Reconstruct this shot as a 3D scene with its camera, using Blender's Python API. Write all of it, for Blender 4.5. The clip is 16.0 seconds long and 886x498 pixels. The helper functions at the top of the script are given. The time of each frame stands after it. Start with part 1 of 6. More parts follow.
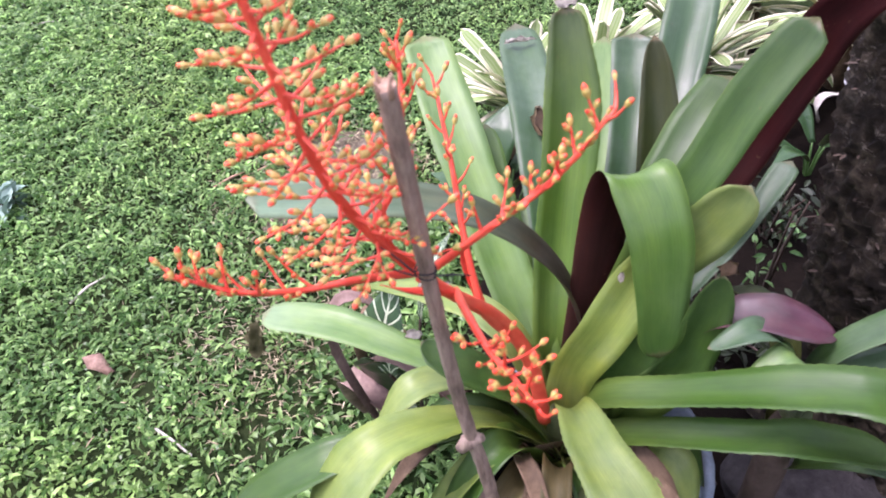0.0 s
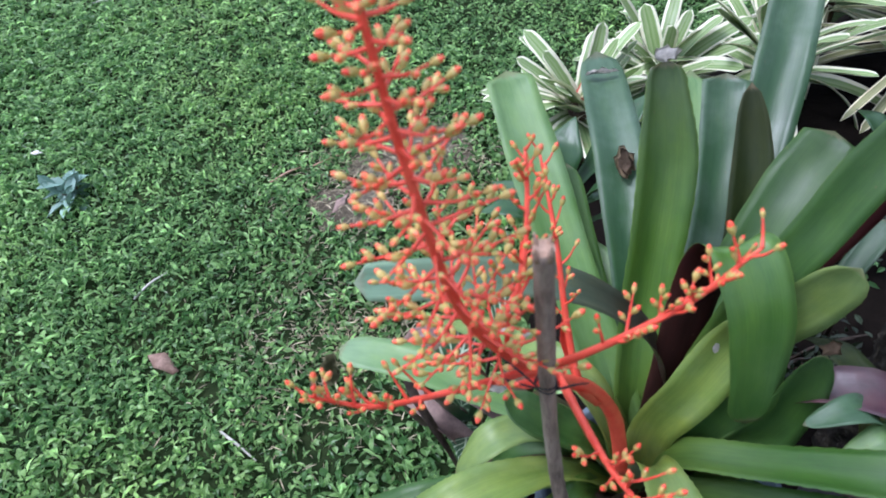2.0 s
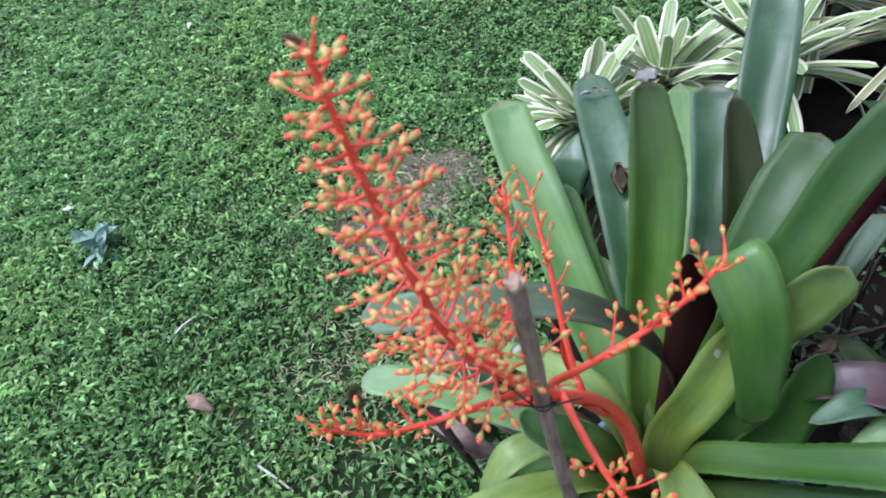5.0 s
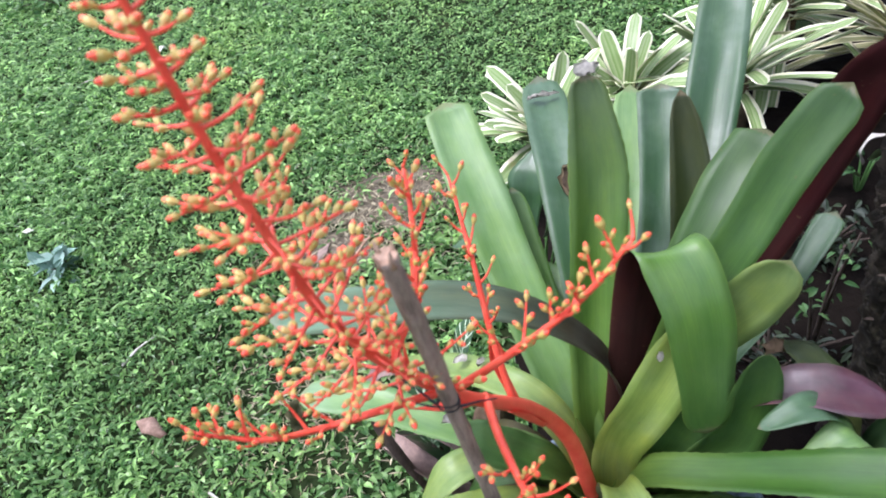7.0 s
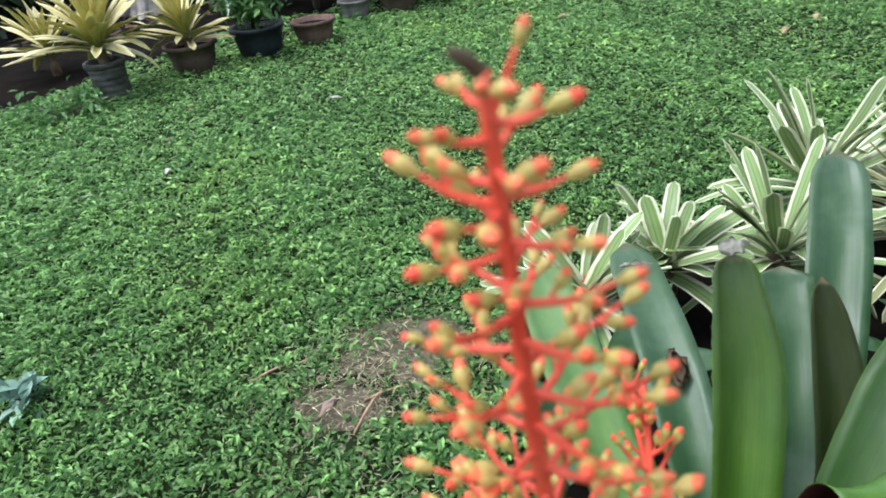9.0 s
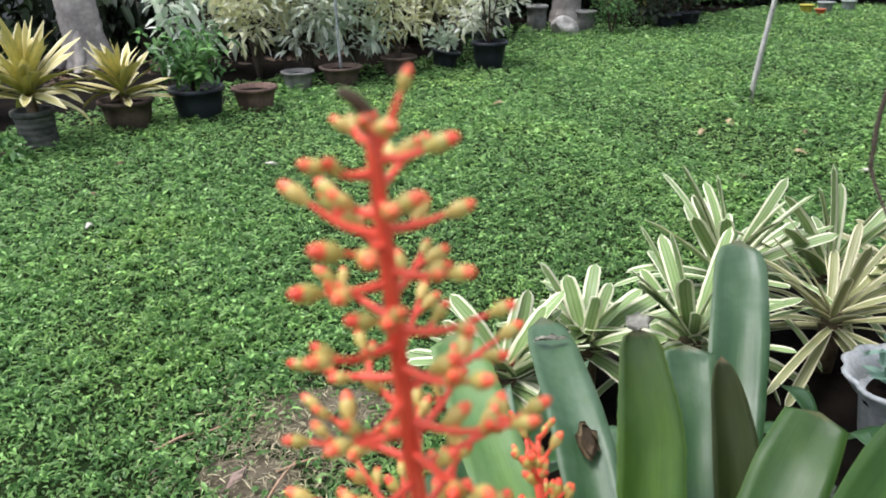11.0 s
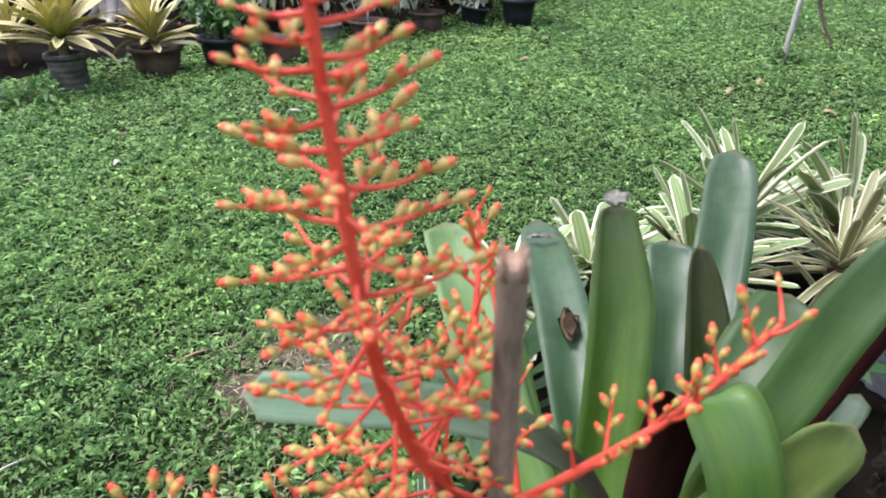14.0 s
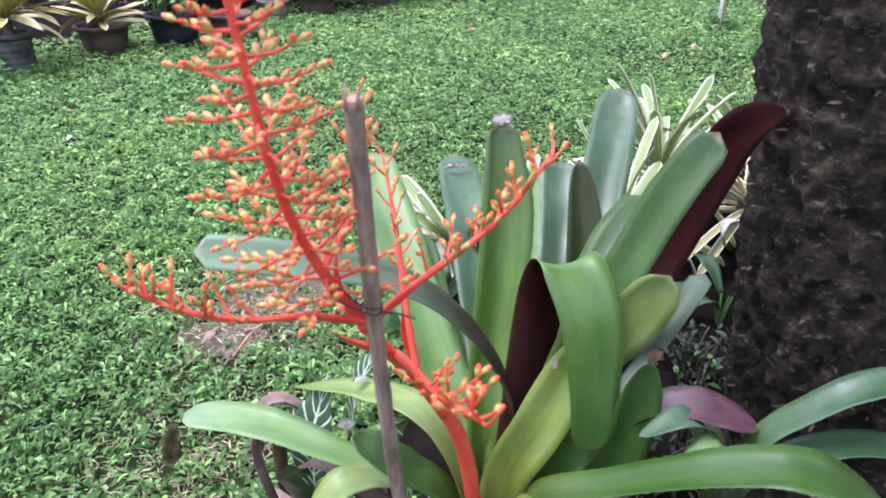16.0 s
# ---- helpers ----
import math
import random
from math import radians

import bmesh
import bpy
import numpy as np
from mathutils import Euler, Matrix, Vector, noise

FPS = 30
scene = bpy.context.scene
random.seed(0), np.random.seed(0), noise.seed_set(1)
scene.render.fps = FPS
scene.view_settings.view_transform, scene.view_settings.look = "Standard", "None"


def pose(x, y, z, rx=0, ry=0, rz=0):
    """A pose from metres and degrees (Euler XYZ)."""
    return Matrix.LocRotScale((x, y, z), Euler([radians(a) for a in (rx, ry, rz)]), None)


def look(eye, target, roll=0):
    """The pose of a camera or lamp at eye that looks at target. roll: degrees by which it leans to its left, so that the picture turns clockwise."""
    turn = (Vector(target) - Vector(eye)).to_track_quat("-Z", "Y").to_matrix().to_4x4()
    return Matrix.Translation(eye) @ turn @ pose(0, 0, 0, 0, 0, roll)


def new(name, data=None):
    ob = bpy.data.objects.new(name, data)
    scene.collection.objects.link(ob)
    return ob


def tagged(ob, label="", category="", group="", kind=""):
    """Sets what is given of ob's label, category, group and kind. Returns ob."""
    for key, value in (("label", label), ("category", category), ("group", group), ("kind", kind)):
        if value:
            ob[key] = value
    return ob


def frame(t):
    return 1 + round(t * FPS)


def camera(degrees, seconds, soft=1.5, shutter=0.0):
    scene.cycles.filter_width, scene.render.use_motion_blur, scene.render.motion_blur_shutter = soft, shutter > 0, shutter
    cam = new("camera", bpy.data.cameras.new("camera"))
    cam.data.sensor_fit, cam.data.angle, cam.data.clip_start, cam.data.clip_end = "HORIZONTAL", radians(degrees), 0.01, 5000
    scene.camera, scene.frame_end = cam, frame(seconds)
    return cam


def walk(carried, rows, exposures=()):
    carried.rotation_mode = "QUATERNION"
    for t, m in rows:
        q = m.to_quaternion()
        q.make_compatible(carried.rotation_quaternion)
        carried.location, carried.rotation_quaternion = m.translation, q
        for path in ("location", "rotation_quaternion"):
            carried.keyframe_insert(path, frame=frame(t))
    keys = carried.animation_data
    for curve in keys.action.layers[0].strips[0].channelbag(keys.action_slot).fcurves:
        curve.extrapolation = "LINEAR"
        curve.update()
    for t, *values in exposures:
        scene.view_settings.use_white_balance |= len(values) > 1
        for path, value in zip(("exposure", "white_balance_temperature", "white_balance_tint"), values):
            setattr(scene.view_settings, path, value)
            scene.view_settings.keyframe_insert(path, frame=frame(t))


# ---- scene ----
cam = camera(66.1, 16.0, 1.8)
PATH = [
    (0, (0.003, 0.0, 1.105), (-0.14, 1.458, -0.256), -8.2),
    (0.5, (-0.023, 0.027, 1.128), (-0.26, 1.496, -0.208), -10.3),
    (1, (-0.035, 0.04, 1.134), (-0.318, 1.51, -0.192), -10.1),
    (1.5, (-0.049, 0.05, 1.148), (-0.351, 1.527, -0.166), -9.4),
    (2, (-0.053, 0.07, 1.18), (-0.292, 1.452, -0.245), -9.6),
    (2.5, (-0.051, 0.081, 1.19), (-0.261, 1.495, -0.208), -10.7),
    (3, (-0.05, 0.082, 1.209), (-0.287, 1.514, -0.167), -13.3),
    (3.5, (-0.038, 0.081, 1.212), (-0.247, 1.507, -0.174), -13.5),
    (4, (-0.029, 0.067, 1.208), (-0.264, 1.482, -0.186), -13.2),
    (4.2, (-0.026, 0.053, 1.21), (-0.292, 1.456, -0.191), -13.5),
    (6.3, (-0.006, 0.071, 1.202), (-0.329, 1.523, -0.135), -17.5),
    (6.5, (0.009, 0.075, 1.19), (-0.279, 1.512, -0.171), -16.2),
    (7, (0.029, 0.063, 1.151), (-0.245, 1.539, -0.171), -15.2),
    (7.5, (-0.025, 0.109, 1.154), (-0.275, 1.711, -0.017), -21.0),
    (8, (-0.077, 0.145, 1.139), (-0.355, 1.803, 0.055), -15.3),
    (8.5, (-0.105, 0.175, 1.132), (-0.345, 1.861, 0.083), -11.6),
    (9, (-0.115, 0.187, 1.123), (-0.255, 1.907, 0.112), -7.1),
    (9.5, (-0.109, 0.193, 1.114), (-0.194, 1.93, 0.126), -4.6),
    (10, (-0.107, 0.183, 1.12), (-0.124, 1.965, 0.212), -2.3),
    (10.2, (-0.113, 0.179, 1.118), (-0.06, 1.983, 0.256), -0.5),
    (12.5, (-0.082, 0.158, 1.12), (-0.001, 1.982, 0.305), -1.0),
    (13, (-0.087, 0.139, 1.095), (-0.08, 1.951, 0.25), -0.5),
    (13.5, (-0.088, 0.108, 1.073), (-0.122, 1.916, 0.218), -0.9),
    (14, (-0.068, 0.096, 1.047), (-0.072, 1.877, 0.136), -0.1),
    (14.5, (-0.054, 0.059, 1.053), (-0.041, 1.838, 0.138), 0.1),
    (15, (-0.04, 0.016, 1.048), (0.033, 1.778, 0.104), 0.0),
    (15.5, (-0.033, -0.034, 1.037), (0.005, 1.703, 0.046), -0.8),
    (16, (-0.016, -0.071, 1.045), (0.085, 1.677, 0.079), -0.6),
]
EXPOSURES = [(0, 1.41, 5980, 45), (1.5, 1.10, 5680, 34), (2.0, 0.71, 5290, 25), (4.2, 0.69, 5240, 20), (6.3, 1.08, 5540, 25), (7.2, 1.18, 5680, 26), (8.0, 0.80, 5500, 12), (9.0, 0.76, 5770, 10), (10.0, 0.76, 5970, 11), (12.5, 0.81, 6190, 19), (14.5, 1.01, 5850, 26), (16.0, 1.30, 5580, 33)]
cam.data.dof.use_dof, cam.data.dof.focus_distance, cam.data.dof.aperture_fstop = True, 1.6, 12.5
walk(cam, [(t, look(eye, target, roll)) for t, eye, target, roll in PATH], EXPOSURES)

# ---- sky and sun: a bright overcast day ----
world = bpy.data.worlds.new("overcast_sky")
scene.world = world
world.use_nodes = True
wn = world.node_tree
wn.nodes.clear()
sky = wn.nodes.new("ShaderNodeTexSky")
sky.sky_type, sky.sun_disc = "NISHITA", False
sky.sun_elevation, sky.sun_rotation = radians(69), radians(-85)
sky.air_density, sky.dust_density, sky.ozone_density = 1.2, 4.0, 1.0
veil = wn.nodes.new("ShaderNodeMixRGB")
veil.inputs[0].default_value = 0.55
veil.inputs[2].default_value = (7.2, 7.4, 7.5, 1)
bg = wn.nodes.new("ShaderNodeBackground")
bg.inputs["Strength"].default_value = 0.15
wout = wn.nodes.new("ShaderNodeOutputWorld")
wn.links.new(sky.outputs[0], veil.inputs[1])
wn.links.new(veil.outputs[0], bg.inputs["Color"])
wn.links.new(bg.outputs[0], wout.inputs["Surface"])

sun_data = bpy.data.lights.new("sun", "SUN")
sun_data.energy, sun_data.angle, sun_data.color = 2.0, radians(22), (1.0, 0.96, 0.9)
sun = new("sun", sun_data)
sun.matrix_world = look((-1.8, 0.15, 4.7), (0, 0, 0))


# ---- materials ----
def material(name):
    m = bpy.data.materials.new(name)
    m.use_nodes = True
    nt = m.node_tree
    nt.nodes.clear()
    out = nt.nodes.new("ShaderNodeOutputMaterial")
    b = nt.nodes.new("ShaderNodeBsdfPrincipled")
    nt.links.new(b.outputs[0], out.inputs[0])
    return m, nt, b, out


def node(nt, kind, **vals):
    n = nt.nodes.new(kind)
    for k, v in vals.items():
        n.inputs[k].default_value = v
    return n


def ramp(nt, src, stops):
    r = nt.nodes.new("ShaderNodeValToRGB")
    el = r.color_ramp.elements
    while len(el) < len(stops):
        el.new(0.5)
    for e, (p, c) in zip(el, stops):
        e.position, e.color = p, (*c, 1)
    nt.links.new(src, r.inputs[0])
    return r.outputs[0]


def mixc(nt, fac, a, b, mode="MIX"):
    n = nt.nodes.new("ShaderNodeMixRGB")
    n.blend_type = mode
    for sock, v in zip(n.inputs, (fac, a, b)):
        if isinstance(v, (int, float)):
            sock.default_value = v
        elif isinstance(v, tuple):
            sock.default_value = (*v, 1)
        else:
            nt.links.new(v, sock)
    return n.outputs[0]


def noise_fac(nt, scale, detail=4.0, rough=0.55, coord="Object", stretch=None):
    tc = nt.nodes.new("ShaderNodeTexCoord")
    n = node(nt, "ShaderNodeTexNoise", Scale=scale, Detail=detail, Roughness=rough)
    src = tc.outputs[coord]
    if stretch:
        mp = nt.nodes.new("ShaderNodeMapping")
        mp.inputs["Scale"].default_value = stretch
        nt.links.new(src, mp.inputs[0])
        src = mp.outputs[0]
    nt.links.new(src, n.inputs["Vector"])
    return n.outputs["Fac"]


def bump(nt, b, height, strength, dist=0.002):
    n = node(nt, "ShaderNodeBump", Strength=strength, Distance=dist)
    nt.links.new(height, n.inputs["Height"])
    nt.links.new(n.outputs[0], b.inputs["Normal"])


def island_random(nt):
    return nt.nodes.new("ShaderNodeNewGeometry").outputs["Random Per Island"]


def object_random(nt):
    return nt.nodes.new("ShaderNodeObjectInfo").outputs["Random"]


def rough_mat(name, dark, light, scale, rough=0.85, bumps=0.4, dist=0.004, fine=None, spec=0.3):
    """Two colours by noise at two scales, with relief."""
    m, nt, b, _ = material(name)
    f = noise_fac(nt, scale)
    g = noise_fac(nt, scale * (fine or 6.0), 6.0, 0.7)
    c = ramp(nt, f, [(0.3, dark), (0.7, light)])
    c2 = mixc(nt, 0.55, c, ramp(nt, g, [(0.3, (0.45, 0.45, 0.45)), (0.7, (1.35, 1.35, 1.35))]), "MULTIPLY")
    nt.links.new(c2, b.inputs["Base Color"])
    b.inputs["Roughness"].default_value = rough
    b.inputs["Specular IOR Level"].default_value = spec
    bump(nt, b, g, bumps, dist)
    return m


def see_through(nt, b, out, col, amount):
    """Thin-leaf light passing."""
    t = nt.nodes.new("ShaderNodeBsdfTranslucent")
    nt.links.new(col, t.inputs[0])
    mx = nt.nodes.new("ShaderNodeMixShader")
    mx.inputs[0].default_value = amount
    nt.links.new(b.outputs[0], mx.inputs[1])
    nt.links.new(t.outputs[0], mx.inputs[2])
    nt.links.new(mx.outputs[0], out.inputs[0])


def strap_mat(name, base_c, mid_c, tip_c, rough=0.34, bloom=0.10, through_amount=0.15, streak=0.34, spec=0.5):
    """Strap leaf: colour along its length by UV, streaks along it, powdery bloom in blotches."""
    m, nt, b, out = material(name)
    uv = nt.nodes.new("ShaderNodeTexCoord")
    sep = nt.nodes.new("ShaderNodeSeparateXYZ")
    nt.links.new(uv.outputs["UV"], sep.inputs[0])
    along = ramp(nt, sep.outputs[1], [(0.0, base_c), (0.45, mid_c), (1.0, tip_c)])
    st = noise_fac(nt, 1.0, 3.0, 0.6, "UV", (38.0, 1.1, 1.0))
    c = mixc(nt, streak, along, ramp(nt, st, [(0.3, (0.55, 0.6, 0.5)), (0.7, (1.3, 1.28, 1.2))]), "MULTIPLY")
    edge = nt.nodes.new("ShaderNodeMath")
    edge.operation = "ABSOLUTE"
    shift = nt.nodes.new("ShaderNodeMath")
    shift.operation = "SUBTRACT"
    shift.inputs[1].default_value = 0.5
    nt.links.new(sep.outputs[0], shift.inputs[0])
    nt.links.new(shift.outputs[0], edge.inputs[0])
    c = mixc(nt, ramp(nt, edge.outputs[0], [(0.470, (0, 0, 0)), (0.5, (0.45, 0.45, 0.45))]), c, tuple(1.25 * v + w for v, w in zip(mid_c, (0.05, 0.04, 0.015))))
    band = noise_fac(nt, 1.0, 4.0, 0.6, "UV", (2.2, 5.0, 1.0))
    c = mixc(nt, 0.8, c, ramp(nt, band, [(0.25, (0.5, 0.66, 0.55)), (0.48, (1.0, 1.0, 1.0)), (0.72, (1.5, 1.32, 1.12))]), "MULTIPLY")
    blot = noise_fac(nt, 9.0, 5.0, 0.6)
    c = mixc(nt, ramp(nt, blot, [(0.45, (0, 0, 0)), (0.75, (bloom, bloom, bloom))]), c, (0.37, 0.47, 0.38))
    spots = noise_fac(nt, 160.0, 2.0, 0.5)
    c = mixc(nt, ramp(nt, spots, [(0.70, (0, 0, 0)), (0.78, (0.35, 0.35, 0.35))]), c, (0.13, 0.09, 0.04))
    wear = nt.nodes.new("ShaderNodeMath")
    wear.operation = "MULTIPLY_ADD"
    wear.inputs[1].default_value = 0.028
    nt.links.new(noise_fac(nt, 1.0, 3.0, 0.6, "UV", (9.0, 3.0, 1.0)), wear.inputs[0])
    nt.links.new(sep.outputs[1], wear.inputs[2])
    c = mixc(nt, ramp(nt, wear.outputs[0], [(0.994, (0, 0, 0)), (1.0, (0.4, 0.4, 0.4))]), c, (0.20, 0.15, 0.08))
    nt.links.new(c, b.inputs["Base Color"])
    rr = noise_fac(nt, 14.0, 4.0)
    rv = ramp(nt, rr, [(0.3, (rough - 0.05,) * 3), (0.7, (rough + 0.18,) * 3)])
    nt.links.new(rv, b.inputs["Roughness"])
    b.inputs["Specular IOR Level"].default_value = spec
    bump(nt, b, mixc(nt, 0.4, st, band), 0.35, 0.0016)
    see_through(nt, b, out, c, through_amount)
    return m


M_GREEN = strap_mat("leaf_green", (0.20, 0.27, 0.035), (0.085, 0.19, 0.024), (0.060, 0.145, 0.026), rough=0.36, bloom=0.10, spec=0.48)
M_LIME = strap_mat("leaf_lime", (0.23, 0.28, 0.04), (0.17, 0.265, 0.045), (0.16, 0.24, 0.06), bloom=0.18, rough=0.38, spec=0.48)
M_BLUE = strap_mat("leaf_blue_green", (0.070, 0.15, 0.028), (0.031, 0.090, 0.030), (0.062, 0.128, 0.060), bloom=0.24, rough=0.33, spec=0.45)
M_DARK = strap_mat("leaf_dark_olive", (0.09, 0.10, 0.025), (0.035, 0.058, 0.016), (0.034, 0.044, 0.014), bloom=0.03, rough=0.42, spec=0.2)
M_PALE = strap_mat("leaf_pale", (0.14, 0.25, 0.035), (0.10, 0.215, 0.040), (0.155, 0.28, 0.095), bloom=0.20, rough=0.40, spec=0.45)
M_UNDER = strap_mat("leaf_underside", (0.14, 0.18, 0.07), (0.11, 0.15, 0.07), (0.13, 0.17, 0.09), rough=0.5, bloom=0.4)
M_RED = strap_mat("leaf_maroon", (0.04, 0.02, 0.014), (0.024, 0.0055, 0.0055), (0.02, 0.005, 0.005), rough=0.65, bloom=0.01, through_amount=0.04, spec=0.06)
M_DEEP = strap_mat("leaf_deep_green", (0.12, 0.19, 0.025), (0.044, 0.115, 0.018), (0.037, 0.090, 0.018), rough=0.36, bloom=0.05, spec=0.40)
M_TALL = strap_mat("leaf_tall_olive", (0.13, 0.20, 0.03), (0.085, 0.190, 0.022), (0.046, 0.085, 0.017), rough=0.34, bloom=0.05, spec=0.40)
M_DULL = strap_mat("leaf_dull_brown", (0.05, 0.024, 0.018), (0.06, 0.05, 0.03), (0.21, 0.36, 0.22), rough=0.38, bloom=0.15, spec=0.35)
M_OLDBASE = strap_mat("leaf_old_base", (0.05, 0.03, 0.02), (0.10, 0.085, 0.03), (0.13, 0.12, 0.04), rough=0.5, bloom=0.1, spec=0.25)
M_PURPLE = strap_mat("leaf_purple", (0.055, 0.018, 0.026), (0.072, 0.024, 0.038), (0.085, 0.036, 0.05), rough=0.35, bloom=0.2)
M_YELLOW = strap_mat("leaf_yellow", (0.22, 0.24, 0.05), (0.42, 0.38, 0.08), (0.55, 0.5, 0.2), rough=0.4, bloom=0.12)


def variegated(name, mid, edge, stripes=0.5):
    m, nt, b, out = material(name)
    uv = nt.nodes.new("ShaderNodeTexCoord")
    sep = nt.nodes.new("ShaderNodeSeparateXYZ")
    nt.links.new(uv.outputs["UV"], sep.inputs[0])
    wob = node(nt, "ShaderNodeTexNoise", Scale=5.0, Detail=2.0)
    nt.links.new(uv.outputs["UV"], wob.inputs["Vector"])
    add = nt.nodes.new("ShaderNodeMath")
    add.operation = "MULTIPLY_ADD"
    nt.links.new(wob.outputs["Fac"], add.inputs[0])
    add.inputs[1].default_value = 0.12
    nt.links.new(sep.outputs[0], add.inputs[2])
    line = ramp(nt, add.outputs[0], [(0.0, edge), (0.19, edge), (0.25, mid), (0.45, tuple(0.78 * a + 0.22 * c for a, c in zip(mid, edge))), (0.52, mid), (0.66, tuple(0.85 * a + 0.15 * c for a, c in zip(mid, edge))), (0.86, mid), (0.93, edge)])
    st = noise_fac(nt, 1.0, 3.0, 0.6, "UV", (30.0, 0.8, 1.0))
    c = mixc(nt, stripes, line, ramp(nt, st, [(0.3, (0.7, 0.7, 0.6)), (0.7, (1.25, 1.25, 1.2))]), "MULTIPLY")
    old = noise_fac(nt, 12.0, 4.0)
    c = mixc(nt, ramp(nt, old, [(0.62, (0, 0, 0)), (0.8, (0.6, 0.6, 0.6))]), c, (0.25, 0.17, 0.08))
    hsv = nt.nodes.new("ShaderNodeHueSaturation")
    vary = nt.nodes.new("ShaderNodeMapRange")
    vary.inputs["To Min"].default_value, vary.inputs["To Max"].default_value = 0.82, 1.2
    nt.links.new(object_random(nt), vary.inputs["Value"])
    nt.links.new(vary.outputs[0], hsv.inputs["Value"])
    nt.links.new(c, hsv.inputs["Color"])
    nt.links.new(hsv.outputs[0], b.inputs["Base Color"])
    b.inputs["Roughness"].default_value = 0.42
    bump(nt, b, st, 0.2, 0.001)
    see_through(nt, b, out, hsv.outputs[0], 0.15)
    return m


M_VARIEG = variegated("leaf_cream_edged", (0.19, 0.31, 0.085), (0.84, 0.84, 0.62), 0.4)
M_HEART = rough_mat("coral_bract", (0.45, 0.09, 0.05), (0.62, 0.20, 0.12), 40.0, 0.5, 0.2, 0.001)
M_STRAWLEAF = variegated("leaf_cream_tan", (0.27, 0.29, 0.11), (0.78, 0.74, 0.50))
M_YELLOWPOT = variegated("leaf_yellow_striped", (0.60, 0.53, 0.20), (0.90, 0.84, 0.54), 0.3)


def small_leaf_mat(name, dark, light, rough=0.45, amount=0.2, by_island=True, spec=0.5):
    m, nt, b, out = material(name)
    r = island_random(nt) if by_island else object_random(nt)
    c = ramp(nt, r, [(0.0, dark), (0.3, tuple(0.85 * p + 0.15 * q for p, q in zip(dark, light))), (0.62, tuple(0.4 * p + 0.6 * q for p, q in zip(dark, light))), (0.88, light), (1.0, tuple(min(1, v * 1.7) for v in light))])
    f = noise_fac(nt, 1.3, 3.0)
    c = mixc(nt, 0.7, c, ramp(nt, f, [(0.3, (0.68, 0.74, 0.66)), (0.5, (1.0, 1.0, 1.0)), (0.7, (1.35, 1.2, 1.0))]), "MULTIPLY")
    nt.links.new(c, b.inputs["Base Color"])
    b.inputs["Roughness"].default_value = rough
    b.inputs["Specular IOR Level"].default_value = spec
    see_through(nt, b, out, c, amount)
    return m


M_GRASS = small_leaf_mat("grass_blades", (0.068, 0.178, 0.044), (0.345, 0.56, 0.195), 0.33, 0.52, spec=0.48)
M_STRAW = small_leaf_mat("dry_straw", (0.17, 0.145, 0.085), (0.44, 0.39, 0.25), 0.7, 0.1)
M_SHRUB = small_leaf_mat("shrub_green", (0.05, 0.15, 0.035), (0.20, 0.38, 0.12), 0.45, 0.35)
# near-black copy of the shrub green: shade on hedge and bed weeds is painted in
M_SHRUB_SHADED = small_leaf_mat("shrub_shaded", (0.012, 0.025, 0.01), (0.035, 0.06, 0.02), 0.6, 0.1)
M_CREAM = small_leaf_mat("shrub_cream", (0.74, 0.73, 0.44), (0.93, 0.91, 0.74), 0.5, 0.5)
M_WHITELEAF = small_leaf_mat("shrub_white_green", (0.74, 0.77, 0.62), (0.93, 0.93, 0.86), 0.5, 0.5)
M_SILVER = small_leaf_mat("shrub_silver", (0.52, 0.64, 0.48), (0.88, 0.92, 0.83), 0.5, 0.4)
M_OCHRE = small_leaf_mat("shrub_ochre", (0.16, 0.17, 0.03), (0.42, 0.38, 0.08))
M_WEED = small_leaf_mat("weed_blue", (0.13, 0.24, 0.18), (0.26, 0.40, 0.32), 0.55)
M_BROAD = strap_mat("leaf_broad_dark", (0.024, 0.07, 0.02), (0.03, 0.085, 0.026), (0.04, 0.105, 0.035), rough=0.3, bloom=0.05)

